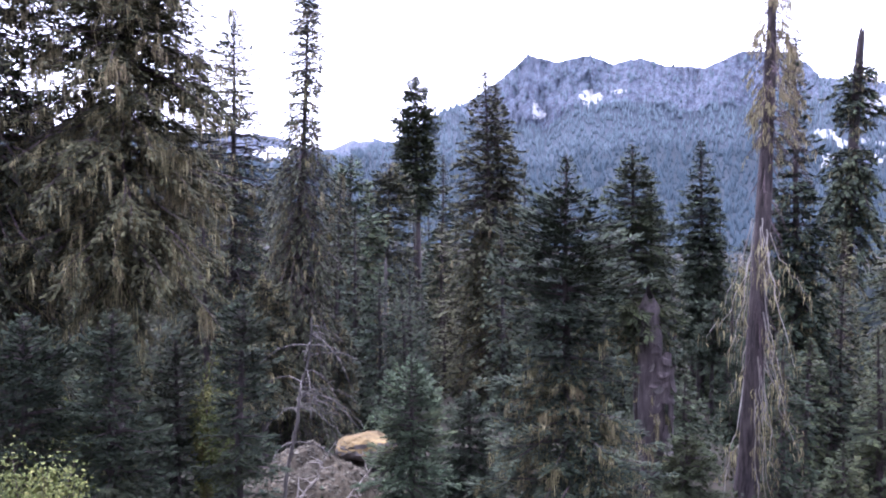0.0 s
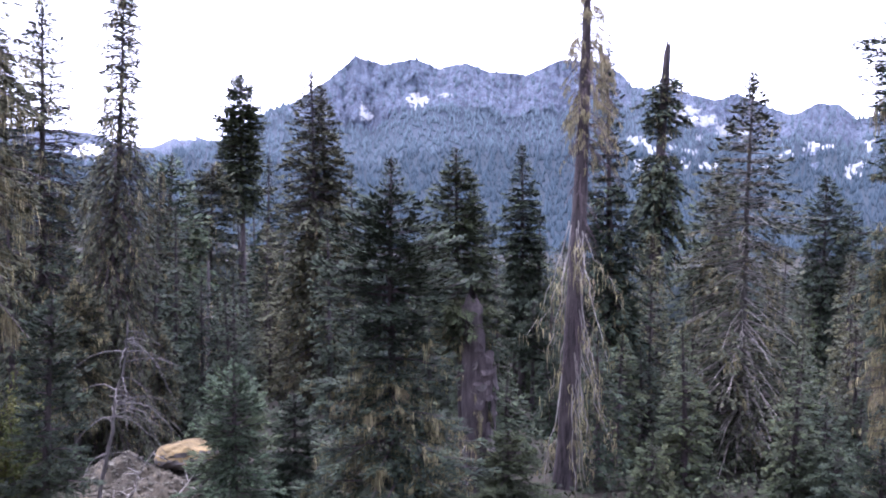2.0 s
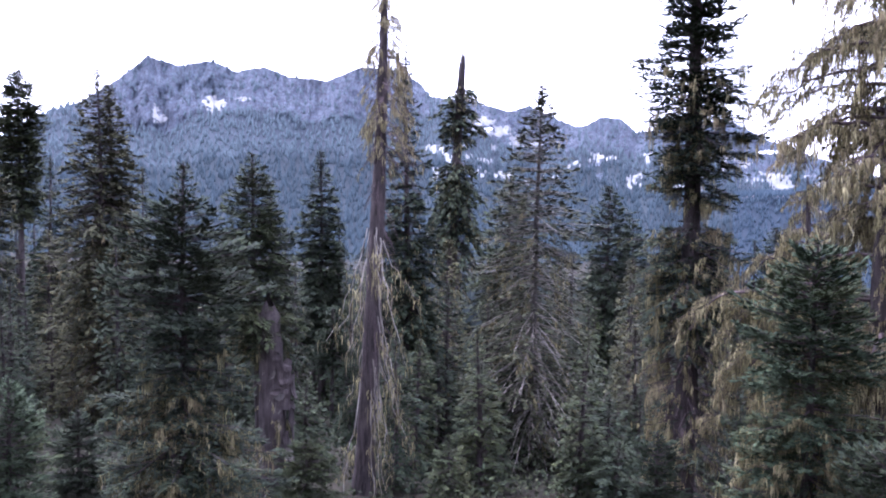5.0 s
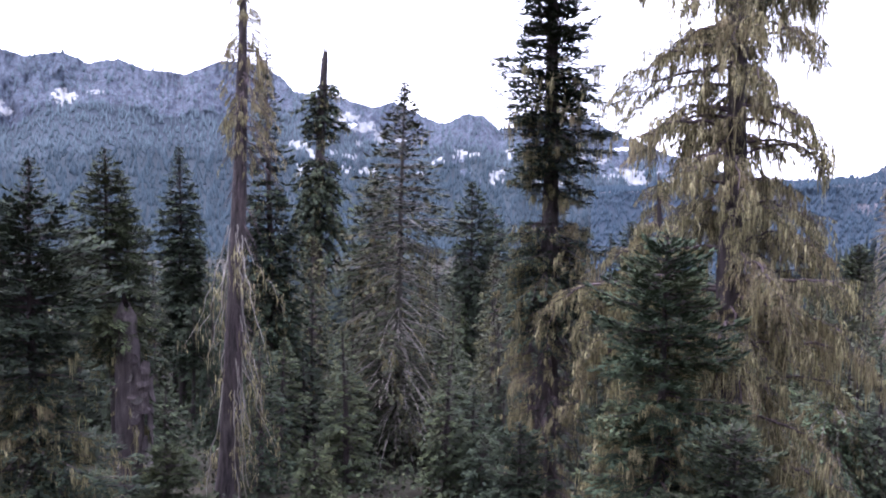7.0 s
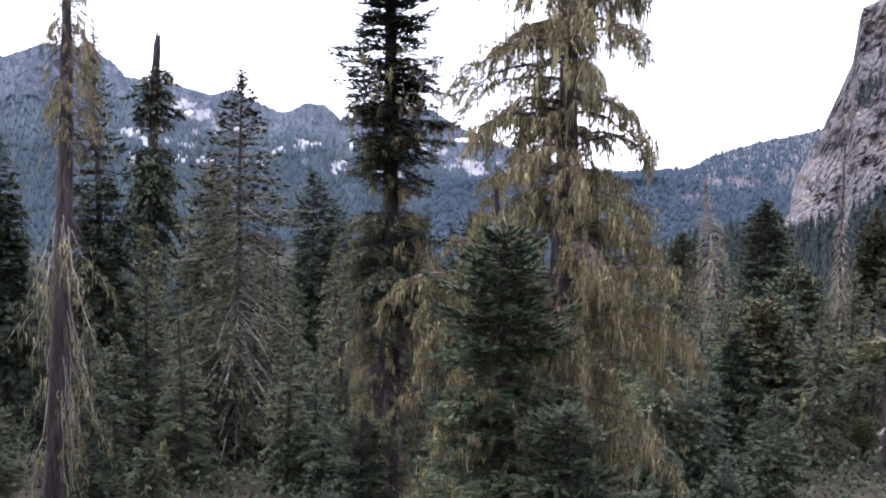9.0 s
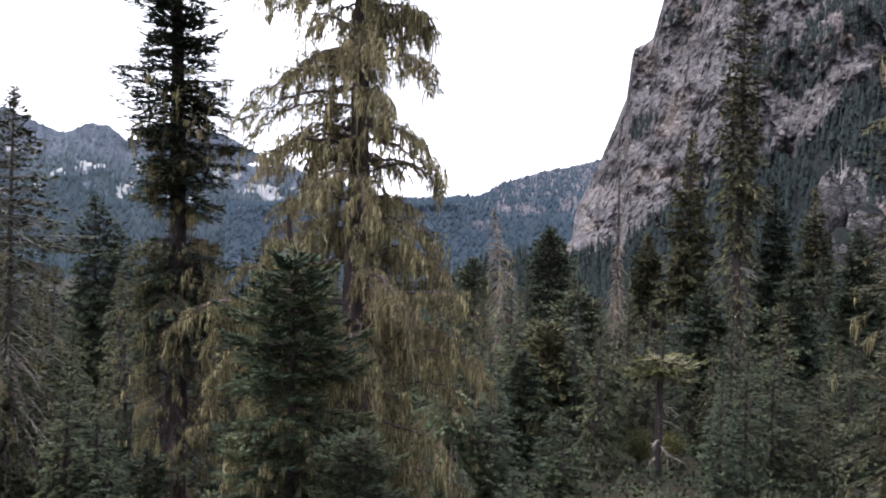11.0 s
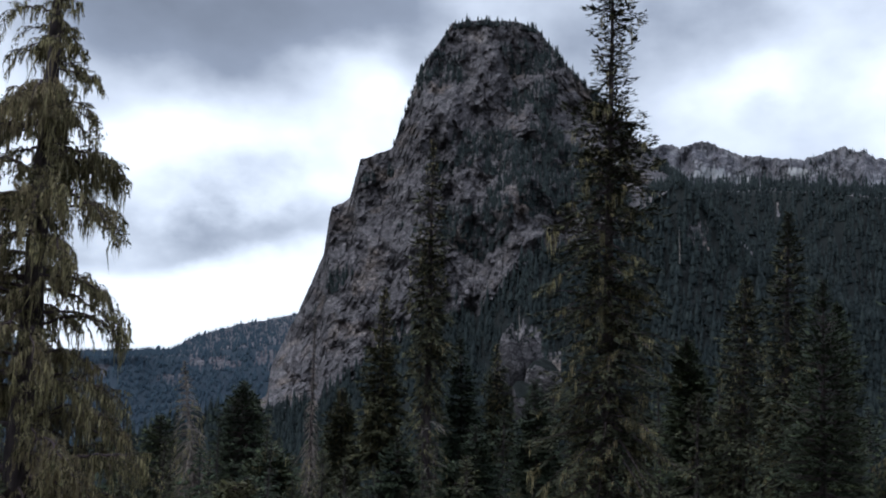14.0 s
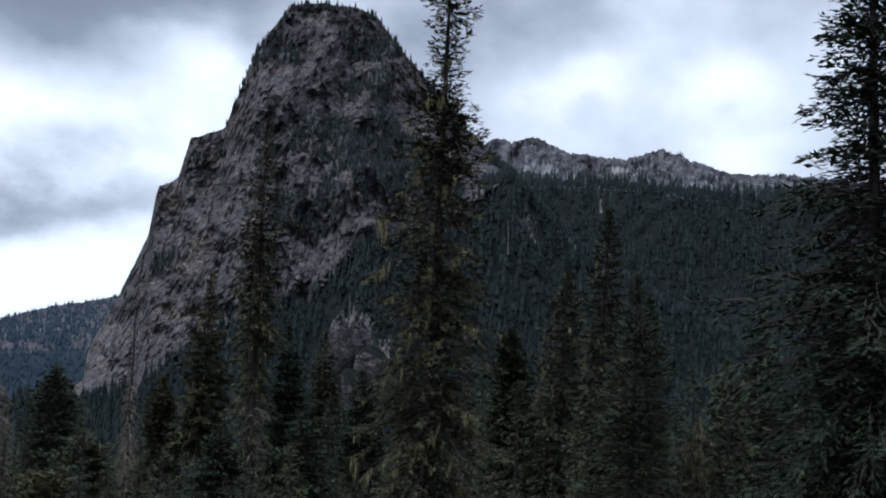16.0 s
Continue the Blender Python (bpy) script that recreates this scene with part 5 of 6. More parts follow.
conifer('fir', 'dark fir behind the young ones', (-7.86, 44.3, -12.19), (-7.77, 44.31, -2.9), [(0, 0.16), (2.65, 1.21), (5.86, 1.62)], seed=179, leaf=0.9, moss=0.3, size=1.0, needles=HEMLOCK, per=6)
conifer('dead_tree', 'thick broken dead trunk with loose grey bark', (8.47, 35.2, -11.2), (7.98, 35.31, -2.99), [(0, 0.0), (1.56, 0.18), (2.46, 0.55), (3.81, 0.69), (5.17, 1.03), (7.44, 1.37)], seed=180, leaf=0, moss=0.5, inner=0.4, limb=DEADWOOD, bark=BARK, gap=0.5, per=3, broken=True, girth=0.52, taper=0.12, wood=1.3, droop=0.9, size=0.9)
conifer('dead_tree', 'grey dead pole trunk deep in the stand', (-3.41, 65.91, -14.02), (-3.3, 65.92, -4.08), [(0, 0.08), (4.15, 0.55), (7.34, 0.79), (8.74, 0.79)], seed=181, leaf=0, moss=0.4, limb=DEADWOOD, bark=SILVER, broken=True, wood=1.8, gap=0.7, per=3)

# ---- the stand behind: repeated conifers of several habits ----
STAND = "conifers of the valley stand"
forms = [
    conifer("fir", "dark green fir in the crowded valley stand", (-34, 96, ground_z(-34, 96)), (-34, 96, ground_z(-34, 96) + 16), [(0, 0.15), (3, 1.1), (8, 2.0), (15, 2.6)], 900, 1.0, 0.05, FIR, size=1.15, gap=0.62, per=6, simple=True, group=STAND),
    conifer("hemlock", "grey-green hemlock with lichen in the crowded valley stand", (-28, 101, ground_z(-28, 101)), (-28, 101, ground_z(-28, 101) + 17), [(0, 0.3), (3, 1.2), (9, 1.9), (16, 2.2)], 901, 0.9, 0.14, HEMLOCK, size=1.15, gap=0.62, per=6, simple=True, group=STAND),
    conifer("fir", "slim dark fir in the crowded valley stand", (-20, 99, ground_z(-20, 99)), (-20, 99, ground_z(-20, 99) + 18), [(0, 0.1), (4, 0.9), (10, 1.4), (17, 1.9)], 902, 1.0, 0.05, FIR, size=1.15, gap=0.62, per=6, simple=True, group=STAND),
    conifer("hemlock", "ragged lichen-hung hemlock in the crowded valley stand", (-14, 93, ground_z(-14, 93)), (-14, 93, ground_z(-14, 93) + 17), [(0, 0.2), (4, 1.1), (8, 1.3), (12, 1.6), (16, 1.6)], 903, 0.75, 0.3, HEMLOCK, size=1.1, gap=0.62, per=5, droop=0.7, simple=True, group=STAND),
    conifer("fir", "bright-tipped fir in the crowded valley stand", (-8, 98, ground_z(-8, 98)), (-8, 98, ground_z(-8, 98) + 15), [(0, 0.15), (3, 1.2), (8, 1.9), (14, 2.5)], 904, 0.95, 0.05, YOUNG, size=1.15, gap=0.62, per=6, simple=True, group=STAND),
]
rngs = np.random.default_rng(77)
taken = []


def spread(count, near, far, az0, az1, space, height, sources, unit_high):
    """Copies scattered over a sector of the slope, none nearer to one another than space."""
    made = 0
    for trial in range(count * 40):
        if made >= count:
            return
        az = rngs.uniform(az0, az1)
        r = math.sqrt(rngs.uniform(near ** 2, far ** 2))
        x, y = r * math.sin(radians(az)), r * math.cos(radians(az))
        if (63.0 < az < 69.6 and r < 64) or (26.0 < az < 31.5 and r < 48):  # open, shaded hollows
            continue
        if any((x - a) ** 2 + (y - b) ** 2 < space ** 2 for a, b in taken):
            continue
        z = float(ground_z(x, y)) - 0.3
        high = height(az, r, z)
        if high < 2.2 or high > 36:
            continue
        taken.append((x, y))
        made += 1
        wide = max(high / unit_high, 0.6)
        copy_thing(sources[rngs.integers(0, len(sources))], pose(x, y, z, rngs.normal(0, 1.2), rngs.normal(0, 1.2), rngs.uniform(0, 360))
                   @ Matrix.Diagonal((wide * rngs.uniform(0.85, 1.15), wide * rngs.uniform(0.85, 1.15), high / unit_high, 1)))


def stand_high(az, r, z):
    """Stand trees reach about the sight line to the foot of the far slopes."""
    lid = np.interp(az, [-34, -5, 5, 20, 45, 55, 62, 70, 80, 95, 112], [0.2, -0.8, -2.2, -3.0, -3.2, -3.0, -2.2, -1.0, 0.2, 0.8, 1.0]) - abs(rngs.normal(0, 1.8))
    return EYE + r * math.tan(radians(lid)) - z


spread(140, 50, 120, -22, 62, 3.2, stand_high, forms, 16.5)
spread(64, 60, 145, 58, 108, 3.8, stand_high, [forms[0], forms[2], forms[1]], 16.5)
spread(30, 42, 68, 54, 102, 3.4, lambda az, r, z: EYE + r * math.tan(radians(-6.5 - abs(rngs.normal(0, 2.5)))) - z, [forms[0], forms[2]], 16.5)
spread(14, 40, 52, 20, 32, 3.2, lambda az, r, z: EYE + r * math.tan(radians(-8 - abs(rngs.normal(0, 2)))) - z, [forms[0], forms[2]], 16.5)
young = [
    conifer("young_fir", "young fir in the shaded undergrowth", (-17, 38, ground_z(-17, 38) - 0.2), (-17, 38, ground_z(-17, 38) + 5), [(0, 0.1), (1.5, 0.8), (4.5, 1.5)], 950, 1.0, 0, FIR, size=0.8, gap=0.34, per=6, simple=True, group="young firs of the undergrowth"),
    conifer("young_fir", "young green fir in the undergrowth", (-21, 36, ground_z(-21, 36) - 0.2), (-21, 36, ground_z(-21, 36) + 4.6), [(0, 0.1), (1.5, 0.9), (4.2, 1.6)], 951, 1.0, 0.05, FIR, size=0.8, gap=0.34, per=6, simple=True, group="young firs of the undergrowth"),
]
spread(14, 37, 46, 22, 66, 2.2, lambda az, r, z: rngs.uniform(2.0, 4.2), young, 4.8)
spread(16, 54, 68, 47, 78, 2.7, lambda az, r, z: EYE + r * math.tan(radians(-4.6 - abs(rngs.normal(0, 2.2)))) - z, forms[:4], 16.5)
spread(20, 44, 60, -24, 100, 2.4, lambda az, r, z: rngs.uniform(2.2, 4.6), young, 4.8)
spread(104, 50, 74, -24, 100, 2.3, lambda az, r, z: EYE + r * math.tan(radians(-6.0 - abs(rngs.normal(0, 2.6)))) - z, forms[:4], 16.5)

# ---- rocks, shrubs and fallen wood on the slope ----
MOSSY = plain_noise_material("mossy_boulder_top", (0.060, 0.042, 0.018), (0.19, 0.138, 0.066), 2.2, 0.95, 0.06)
STONE = plain_noise_material("grey_boulder_rock", (0.0496, 0.0434, 0.0409), (0.1364, 0.1209, 0.1116), 2.5, 0.9, 0.06)
CHIPS = needle_material("broken_stone_chips", (0.0360, 0.0300, 0.0232), (0.0810, 0.0675, 0.0510), (0.1620, 0.1410, 0.1072), (0.0900, 0.0720, 0.0457))
GRAVEL = plain_noise_material("loose_slope_gravel", (0.0347, 0.0279, 0.0192), (0.0942, 0.0794, 0.0558), 5.0, 0.95, 0.08)


def rock(name, label, where, sizes, seed, mat, cap=None, turn=0.0, craggy=0.10, cut=0.62):
    """A boulder: a rough ball cut by a few planes; cap is the material of what faces up."""
    rng = np.random.default_rng(seed)
    bm = bmesh.new()
    bmesh.ops.create_icosphere(bm, subdivisions=4, radius=1.0)
    cuts = [(Vector(rng.normal(0, 1, 3)).normalized(), rng.uniform(cut, cut + 0.28)) for k in range(9)]
    for v in bm.verts:
        for n, d in cuts:
            over = v.co.dot(n) - d
            if over > 0:
                v.co -= n * over * 0.92
        v.co *= 1 + craggy * fbm(v.co.x * 2 + seed, v.co.y * 2, v.co.z * 2) + craggy * 0.35 * fbm(v.co.x * 7, v.co.y * 7 + seed, v.co.z * 7)
        if craggy > 0.15:
            v.co *= 1 + 0.16 * (noise.cell(v.co * 2.6 + Vector((seed, 0, 0))) - 0.5) + 0.07 * (noise.cell(v.co * 6.0) - 0.5)
        v.co = Vector((v.co.x * sizes[0], v.co.y * sizes[1], v.co.z * sizes[2]))
    me = bpy.data.meshes.new(name)
    bm.normal_update()
    if cap:
        for f in bm.faces:
            if f.normal.z > 0.35 + 0.25 * fbm(f.calc_center_median().x * 2, f.calc_center_median().y * 2, seed):
                f.material_index = 1
    bm.to_mesh(me)
    bm.free()
    me.materials.append(mat)
    if cap:
        me.materials.append(cap)
    ob = tagged(new(name, me), label, "rock")
    ob.matrix_basis = pose(*where, 0, 0, turn)
    return ob


def bush(name, label, where, reach, high, seed, mat, leaves=2600, leaf=0.1):
    """A leafy shrub: arching stems and a crown of small leaves in clumps."""
    rng = np.random.default_rng(seed)
    thing = tagged(new(name), label, "shrub")
    thing.location = where
    n = 26
    az, lean = rng.uniform(0, 6.28, n), rng.uniform(0.15, 1.0, n)
    ks = np.linspace(0, 1, 6)
    tip = np.stack([np.cos(az) * lean * reach, np.sin(az) * lean * reach, high * np.sqrt(1.05 - lean ** 2 * 0.75)], 1) * rng.uniform(0.75, 1.05, (n, 1))
    P = tip[:, None] * np.stack([ks ** 1.4, ks ** 1.4, ks ** 0.8], -1)[None]
    V, F = tubes(P, np.full((n, 1), 0.022) * (1.1 - ks)[None], 4)
    part("branchwork", mesh_of("branchwork", V, F, TWIG), thing)
    i, s = rng.integers(0, n, leaves), rng.uniform(0.35, 1.0, leaves)
    p = tip[i] * np.stack([s ** 1.4, s ** 1.4, s ** 0.8], -1) + rng.normal(0, 0.16 * reach, (leaves, 3)) * [1, 1, 0.6]
    p[:, 2] = np.maximum(p[:, 2], 0.02)
    D = unit(rng.normal(0, 1, (leaves, 3)) + [0, 0, 0.3])
    L = rng.uniform(0.7, 1.4, leaves) * leaf
    v, f = blades(p, D, L, L * 0.3, rng, 0.6)
    part("crown", mesh_of("crown", v, f, mat), thing)
    return thing


def pole(name, label, a, b, r, seed, mat=None):
    """A fallen stick with stubs of side twigs."""
    rng = np.random.default_rng(seed)
    a, b = np.array(a, float), np.array(b, float)
    ks = np.linspace(0, 1, 7)[:, None]
    line = a + (b - a) * ks + rng.normal(0, 0.04, (7, 3))
    V, F = tubes(line[None], (r * (1.1 - 0.8 * ks[:, 0]))[None], 6)
    Vs, Fs, off = [V], [F], len(V)
    for k in range(9):
        q = a + (b - a) * rng.uniform(0.3, 0.98)
        d = rng.normal(0, 1, 3) * [1, 1, 0.7]
        d = d / np.linalg.norm(d) * rng.uniform(0.3, 0.9)
        t = np.linspace(0, 1, 4)[:, None]
        v, f = tubes((q + d * t + rng.normal(0, 0.03, (4, 3)))[None], (r * 0.4 * (1.1 - t[:, 0]))[None], 4)
        Vs.append(v), Fs.append(f + off)
        off += len(v)
    return tagged(new(name, mesh_of(name, np.concatenate(Vs), np.concatenate(Fs), mat or DEADWOOD)), label, "branch")


rock("boulder", "wedge-shaped boulder with tan moss on its top", (-2.55, 36.9, -9.05), (1.25, 0.95, 0.62), 3, STONE, MOSSY, 20)
rock("boulder", "grey boulder propping up a mossy one", (-2.45, 36.7, -10.5), (0.7, 0.7, 0.7), 4, STONE, None, 50, 0.3)
rock("boulder", "dark boulder wedged under a mossy slab", (-3.3, 37.3, -10.3), (0.7, 0.8, 0.7), 5, STONE, None, 10)


def gravel_bank(where, rx, ry, high, seed):
    """A sloping bank of loose stones: an uneven heap with angular bits lying all over it."""
    rng = np.random.default_rng(seed)
    thing = tagged(new("gravel_bank"), "bank of loose pale gravel and broken stone", "gravel")
    thing.location = where

    def top(u, v):
        q = np.clip(1 - (u / rx) ** 2 - (v / ry) ** 2, 0, None)
        bumpy = np.array([fbm(a * 0.9, b * 0.9, seed, 4) for a, b in zip(np.ravel(u), np.ravel(v))]).reshape(np.shape(u))
        return high * np.sqrt(q) * (0.85 + 0.35 * bumpy) - 0.5 * (q == 0)

    u, v = np.meshgrid(np.linspace(-rx, rx, 60), np.linspace(-ry, ry, 50), indexing="ij")
    V = np.stack([u, v, top(u, v)], -1).reshape(-1, 3)
    i, j = np.meshgrid(np.arange(59), np.arange(49), indexing="ij")
    F = np.stack([i * 50 + j, (i + 1) * 50 + j, (i + 1) * 50 + j + 1, i * 50 + j + 1], -1).reshape(-1, 4)
    part("mound", mesh_of("mound", V, F, GRAVEL, True), thing)
    n = 2600
    a, r = rng.uniform(0, 6.283, n), np.sqrt(rng.uniform(0, 0.96, n))
    x, y = rx * r * np.cos(a), ry * r * np.sin(a)
    c = np.stack([x, y, top(x, y)], 1)
    octa = np.array([(1, 0, 0), (0, 1, 0), (-1, 0, 0), (0, -1, 0), (0, 0, 1), (0, 0, -1)], float)
    tri = np.array([(0, 1, 4), (1, 2, 4), (2, 3, 4), (3, 0, 4), (1, 0, 5), (2, 1, 5), (3, 2, 5), (0, 3, 5)])
    s = rng.gamma(2.2, 0.022, n).clip(0.02, 0.16)[:, None, None] * rng.uniform(0.5, 1.3, (n, 6, 1))
    turn = rng.uniform(0, 6.283, n)
    cs, sn = np.cos(turn)[:, None], np.sin(turn)[:, None]
    o = octa[None] * s * [1.3, 0.9, 0.6]
    o = np.stack([o[..., 0] * cs - o[..., 1] * sn, o[..., 0] * sn + o[..., 1] * cs, o[..., 2]], -1)
    ob = part("loose_stone", mesh_of("loose_stone", (c[:, None] + o).reshape(-1, 3), (np.arange(n)[:, None, None] * 6 + tri).reshape(-1, 3), CHIPS), thing)
    ob["kind"] = "stuff"
    return thing


gravel_bank((-4.4, 35.9, -11.0), 2.6, 2.2, 2.2, 7)
for k, (az, r, z, sz) in enumerate(((75.0, 432, 9, (5.5, 6.5, 18)), (76.0, 436, 14, (5.5, 7, 15)), (74.6, 426, 0, (5, 6, 13)), (77.0, 422, 0, (8.5, 8, 12)), (76.0, 417, -7, (7, 7, 12)))):
    q = heading(az) * r
    # tops get duff in the near-black floor colour, painted down against the skylight
    rock("rock_outcrop", "weathered grey rock outcrop rising from the forest", (q.x, q.y, z), sz, 112 + k, CLIFF, SHADED_SLOPE_FLOOR, 40 * k, 0.10, 0.55)
rngn = np.random.default_rng(9)
for k in range(22):
    x, y = rngn.uniform(-6.3, -1.9), rngn.uniform(34.2, 37.0)
    q = rngn.uniform(0.12, 0.32)
    rock("stone", "loose angular stone on the gravel bank", (x, y, float(ground_z(x, y)) + 0.55 * rngn.uniform(0, 1)), (q, q * 0.8, q * 0.55), 20 + k, STONE, None, rngn.uniform(0, 360))


def bare_tree(name, label, line, limbs, seed, girth=0.1):
    """A small dead tree: a crooked stem and long bare limbs that arch out and hang, each with side twigs."""
    rng = np.random.default_rng(seed)
    line = np.array(line, float)
    thing = tagged(new(name), label, "tree")
    thing.location = line[0]
    line = line - line[0]
    s = np.linspace(0, 1, 24)
    k = np.linspace(0, 1, len(line))
    stem = np.stack([np.interp(s, k, line[:, c]) for c in range(3)], 1)
    stem[1:-1] = (stem[:-2] + stem[1:-1] * 2 + stem[2:]) / 4 + rng.normal(0, 0.012, (22, 3))
    V, F = tubes(stem[None], (girth * (1.05 - s) ** 0.7 + 0.012)[None], 8)
    part("trunk", mesh_of("trunk", V, F, SILVER, True), thing)
    for n in range(limbs):
        p = stem[rng.integers(7, 23)]
        a, far = rng.normal(0.15, 1.3), rng.uniform(0.7, 2.3)
        o = np.array([math.cos(a), math.sin(a) * 0.8, 0])
        q = np.linspace(0, 1, 9)[:, None]
        arc = p + o * far * q + np.array([0, 0, 1.0]) * far * (rng.uniform(0.1, 0.55) * q - rng.uniform(0.35, 0.95) * q ** 2) + rng.normal(0, 0.035, (9, 3)) * q
        V, F = tubes(arc[None], (0.017 * (1.1 - q[:, 0]) + 0.004)[None], 5)
        limb = part("limb", mesh_of("limb", V, F, SILVER, True), thing)
        for m in range(5):
            b = arc[rng.integers(2, 9)]
            d = unit(rng.normal(0, 1, (1, 3)) + o * 0.8 - [0, 0, 0.6])[0] * rng.uniform(0.15, 0.6)
            h = np.linspace(0, 1, 4)[:, None]
            V, F = tubes((b + d * h - np.array([0, 0, 0.12]) * h ** 2)[None], (0.007 * (1.15 - h[:, 0]))[None], 4)
            part("twig", mesh_of("twig", V, F, SILVER, True), limb)
    return thing


bare_tree("dead_sapling", "small crooked dead tree with long bare grey limbs", [(-4.67, 29.63, -8.92), (-4.56, 29.64, -7.65), (-4.2, 29.7, -6.04), (-4.16, 29.7, -5.14), (-3.88, 29.74, -4.25), (-3.76, 29.76, -2.83)], 34, 4, 0.055)
pole("dead_pole", "bare bleached dead pole standing on the outcrop", (414.46, 106.78, 24.2), (414.28, 107.47, 35.08), 0.2, 8)
pole("dead_pole", "bare bleached dead pole on the wooded slope", (468.15, 41.47, 60.88), (468.11, 41.87, 79.03), 0.2, 9)
pole("fallen_branch", "bare grey fallen branch leaning on the bank", (-4.7, 30.2, -10.9), (-4.3, 30.6, -8.2), 0.07, 1)
pole("fallen_branch", "bare grey fallen branch with twiggy stubs", (-3.9, 31.0, -10.6), (-1.9, 31.4, -8.0), 0.05, 2)
pole("fallen_branch", "thin bleached branch caught in undergrowth", (-4.6, 30.8, -9.6), (-3.2, 31.2, -7.2), 0.045, 3)
for k, (x, y, w, h) in enumerate(((-5.2, 12.4, 1.0, 3.3), (-4.75, 12.2, 0.7, 2.7))):
    bush("shrub", "yellow-green leafy shrub at the slope's edge", (x, y, float(ground_z(x, y)) - 0.1), w, h, 60 + k, SHRUB, 7000, 0.062)
for k, (az, d, w, h) in enumerate(((-20.6, 26.5, 0.9, 5.4), (-12.5, 26.5, 0.8, 6.4), (-13.3, 27.5, 0.6, 5.6), (65.0, 58, 1.4, 2.4), (66.8, 60, 1.2, 2.0))):
    x, y = d * math.sin(radians(az)), d * math.cos(radians(az))
    bush("shrub", "bright green leafy shrub between the firs" if k < 3 else "yellowing leafy shrub between the firs", (x, y, float(ground_z(x, y)) - 0.1), w, h, 70 + k, SHRUB if k < 3 else TAWNY, 3600, 0.10)


def clinging_limbs(tree_label, foot, head, count, seed):
    """Bleached limbs that leave a dead trunk and hang down along it, with lichen on their ends: parts of that trunk."""
    rng = np.random.default_rng(seed)
    foot, head = np.array(foot, float), np.array(head, float)
    thing = next(o for o in scene.objects if o.get("label") == tree_label)
    for k in range(count):
        f = rng.uniform(0.12, 0.52)
        p = (head - foot) * f
        a = rng.normal(0.5, 0.7) if k % 4 else rng.normal(3.6, 0.5)  # turned from the slope's own direction, towards the open side
        outw = np.array([math.cos(-0.33 - a), math.sin(-0.33 - a), 0])
        far, drop = rng.uniform(0.3, 1.9), rng.uniform(2.0, 6.0)
        s = np.linspace(0, 1, 10)[:, None]
        line = p + outw * (0.36 + far * s ** 1.6) + np.array([0, 0, 1.0]) * (0.25 * s - drop * s ** 1.2) + rng.normal(0, 0.12, (10, 3)) * s
        V, F = tubes(line[None], (0.026 * (1.04 - s[:, 0]) ** 0.8 + 0.005)[None], 5)
        limb = part("limb", mesh_of("limb", V, F, BLEACHED if k % 6 == 0 else DEADWOOD, True), thing, "bleached hanging limb")
        q = np.repeat(line[4:], 8, 0) + rng.normal(0, 0.12, (6 * 8, 3))
        v, fc = strands(q, rng.gamma(2.0, 0.13, len(q)) + 0.08, rng.uniform(0.012, 0.035, len(q)), rng)
        part("hanging_lichen", mesh_of("hanging_lichen", v, fc, LICHEN), limb)


clinging_limbs("bark-stripped dead trunk with drooping lichen-hung limbs", (12.76, 37.89, -11.75), (13.17, 37.74, 11.21), 27, 5)


# low growth over the forest floor
rngu = np.random.default_rng(31)
n = 90000
az, r = np.radians(rngu.uniform(-28, 104, n)), np.sqrt(rngu.uniform(22 ** 2, 80 ** 2, n))
x, y = r * np.sin(az), r * np.cos(az)
thick = np.array([fbm(a * 0.25, b * 0.25, 7, 3) for a, b in zip(x, y)])
high = np.clip(0.6 + 1.3 * thick, 0.12, 1.9)
P = np.stack([x, y, ground_z(x, y) + high * rngu.uniform(0.1, 1.0, n)], 1)
D = unit(rngu.normal(0, 1, (n, 3)) + [0, 0, 0.5])
L = rngu.uniform(0.12, 0.30, n) * (0.6 + r / 80)
v, f = blades(P, D, L, L * 0.3, rngu, 0.5)
tagged(new("undergrowth", mesh_of("undergrowth", v, f, FIR)), "low dark green undergrowth on the forest floor", "undergrowth", "", "stuff")


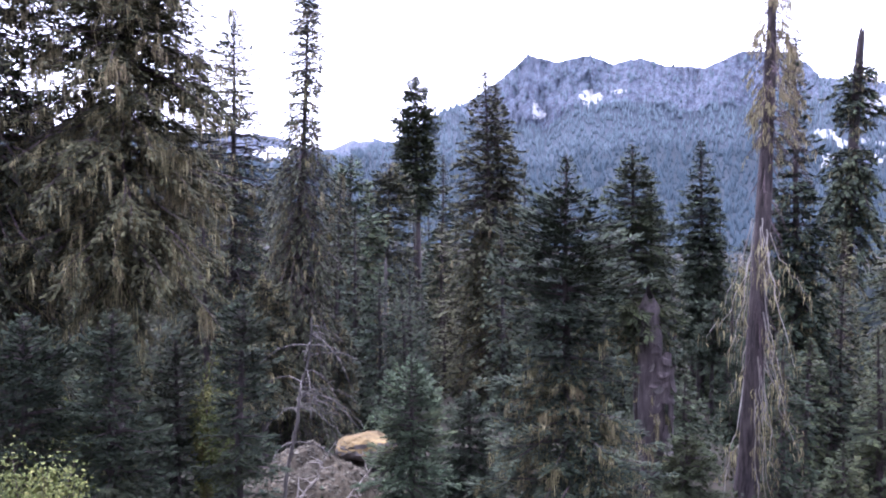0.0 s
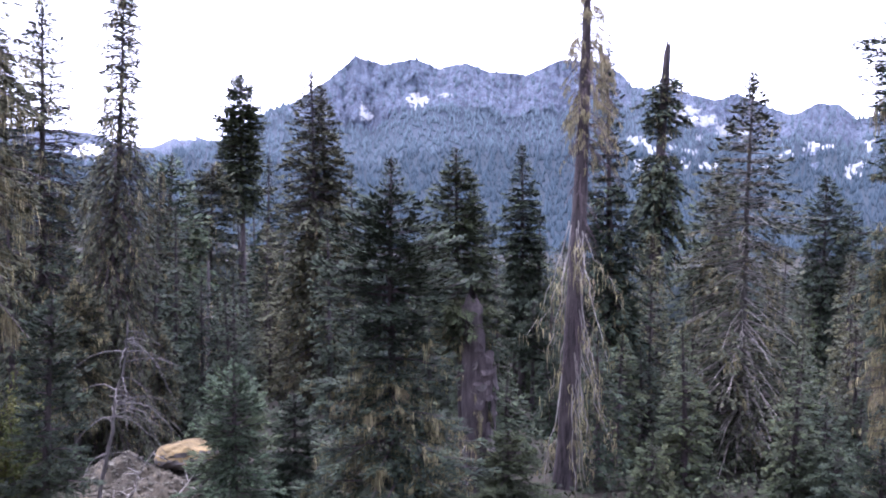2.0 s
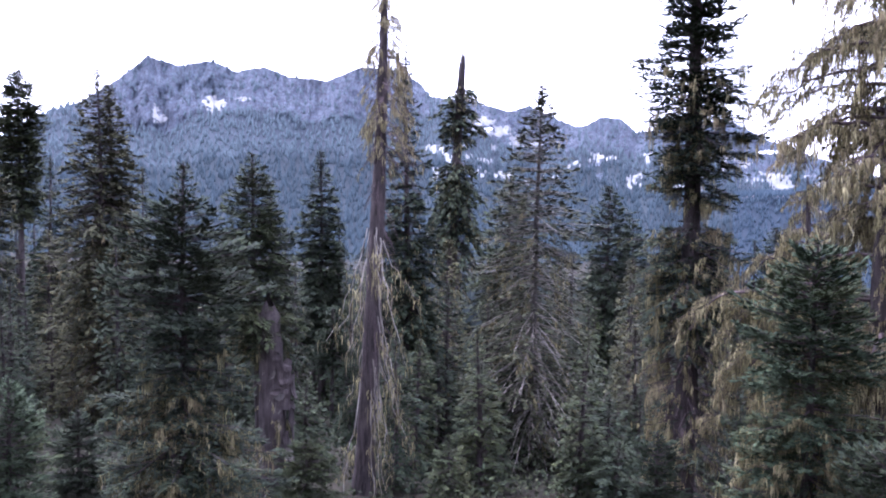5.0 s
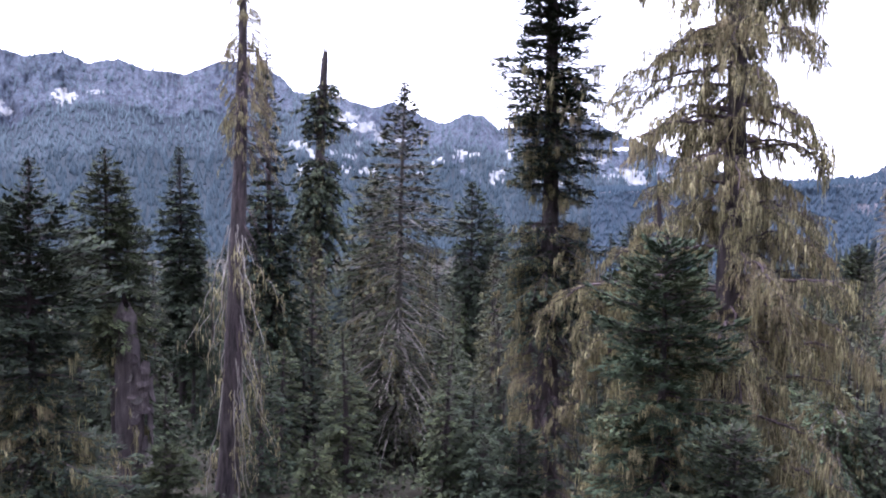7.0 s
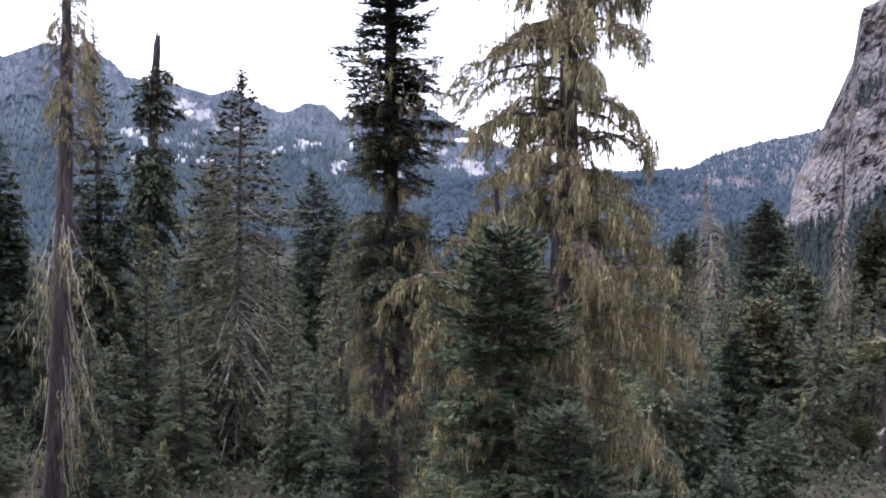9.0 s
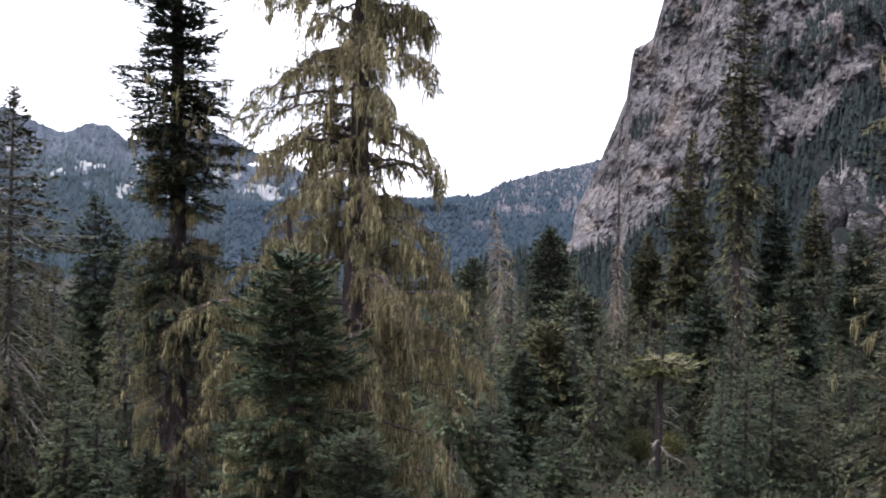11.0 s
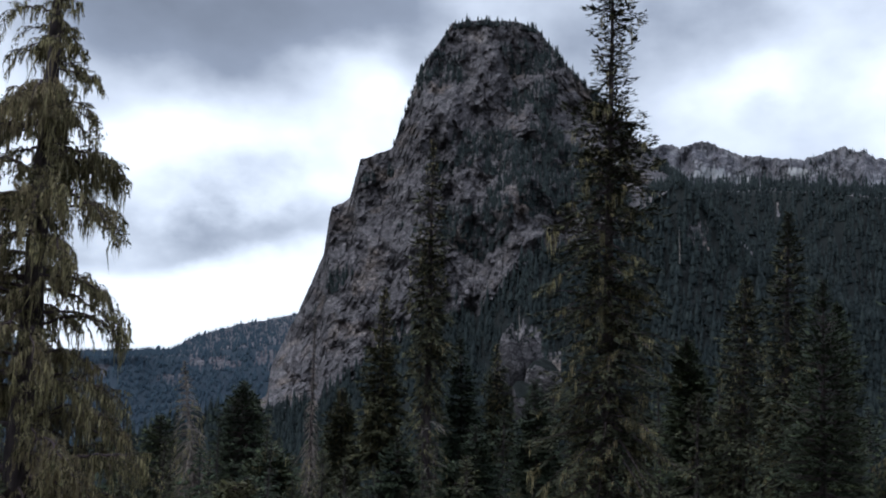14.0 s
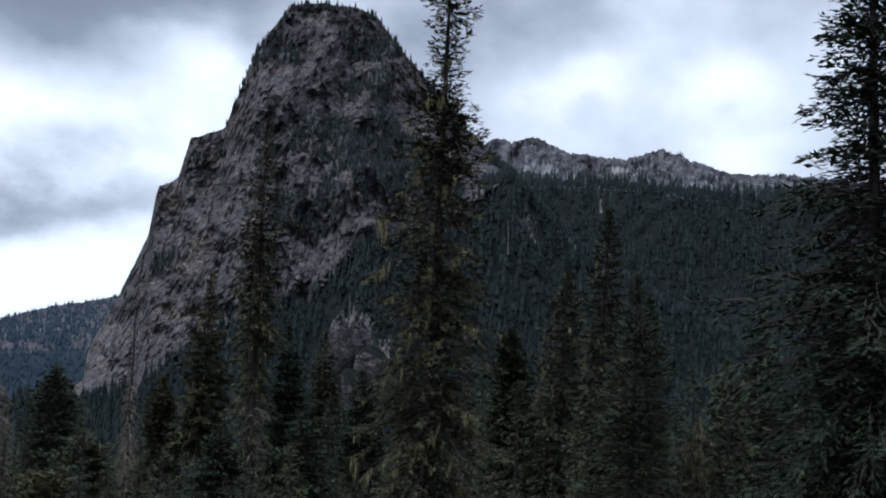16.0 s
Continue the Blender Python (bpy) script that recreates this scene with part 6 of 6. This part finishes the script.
def bark_plates(tree_label, count, low, high, girth, seed):
    """Loose plates of bark standing off a dead trunk, between two heights above its foot."""
    rng = np.random.default_rng(seed)
    thing = next(o for o in scene.objects if o.get("label") == tree_label)
    for k in range(count):
        a, z = rng.uniform(3.0, 6.0), rng.uniform(low, high)
        wide, long = rng.uniform(0.15, 0.42), rng.uniform(0.3, 1.0)
        V = []
        for row in range(5):
            lift = 0.02 + 0.10 * (row / 4) ** 2 * rng.uniform(0.3, 1.3)
            for c in range(3):
                b = a + (c - 1) * wide * (1 - 0.5 * (row in (0, 4))) + rng.normal(0, 0.05)
                r = girth(z) + lift
                V.append((r * math.cos(b), r * math.sin(b), z - long * row / 4 + rng.normal(0, 0.03)))
                V.append(((r - 0.03) * math.cos(b), (r - 0.03) * math.sin(b), V[-1][2]))
        F = []
        for row in range(4):
            for c in range(2):
                i = row * 6 + c * 2
                F += [(i, i + 6, i + 8, i + 2), (i + 1, i + 3, i + 9, i + 7)]
            F += [(row * 6, row * 6 + 1, row * 6 + 7, row * 6 + 6), (row * 6 + 4, row * 6 + 10, row * 6 + 11, row * 6 + 5)]
        part("bark_plate", mesh_of("bark_plate", V, F, BARK if k % 4 else SILVER, False), thing)


bark_plates("thick broken dead trunk with loose grey bark", 70, 1.0, 6.6, lambda z: 0.50, 3)


def dead_boughs(tree_label, count, low, high, reach, seed):
    """Bare, pale lower limbs that sweep out and down from a living trunk, each with its side twigs."""
    rng = np.random.default_rng(seed)
    thing = next(o for o in scene.objects if o.get("label") == tree_label)
    for k in range(count):
        a, far = rng.uniform(2.9, 6.6), reach * rng.uniform(0.6, 1.1)
        o = np.array([math.cos(a), math.sin(a), 0])
        q = np.linspace(0, 1, 9)[:, None]
        arc = np.array([0, 0, rng.uniform(low, high)]) + o * far * q + np.array([0, 0, 1.0]) * far * (0.12 * q - rng.uniform(0.3, 0.55) * q ** 2) + rng.normal(0, 0.05, (9, 3)) * q
        V, F = tubes(arc[None], (0.045 * (1.1 - q[:, 0]) + 0.006)[None], 5)
        limb = part("dead_limb", mesh_of("dead_limb", V, F, DEADWOOD, True), thing, "pale bare lower limb")
        for m in range(6):
            b = arc[rng.integers(2, 9)]
            d = unit(rng.normal(0, 0.6, (1, 3)) + o - [0, 0, 0.3])[0] * rng.uniform(0.3, 1.0)
            h = np.linspace(0, 1, 4)[:, None]
            V, F = tubes((b + d * h - np.array([0, 0, 0.15]) * h ** 2)[None], (0.018 * (1.15 - h[:, 0]))[None], 4)
            part("twig", mesh_of("twig", V, F, DEADWOOD, True), limb)


dead_boughs("tall pointed fir with a grey trunk and lichen low down", 18, 1.2, 5.5, 3.2, 6)
dead_boughs("great ragged fir with lichen tufts and a bent tip", 10, 1.0, 4.5, 1.7, 7)
dead_boughs("bare snag capped with a flat tuft of yellow-green", 9, 0.8, 4.6, 1.1, 8)
dead_boughs("tall narrow fir with ragged lichen-hung crown", 14, 5.0, 15.0, 1.7, 9)
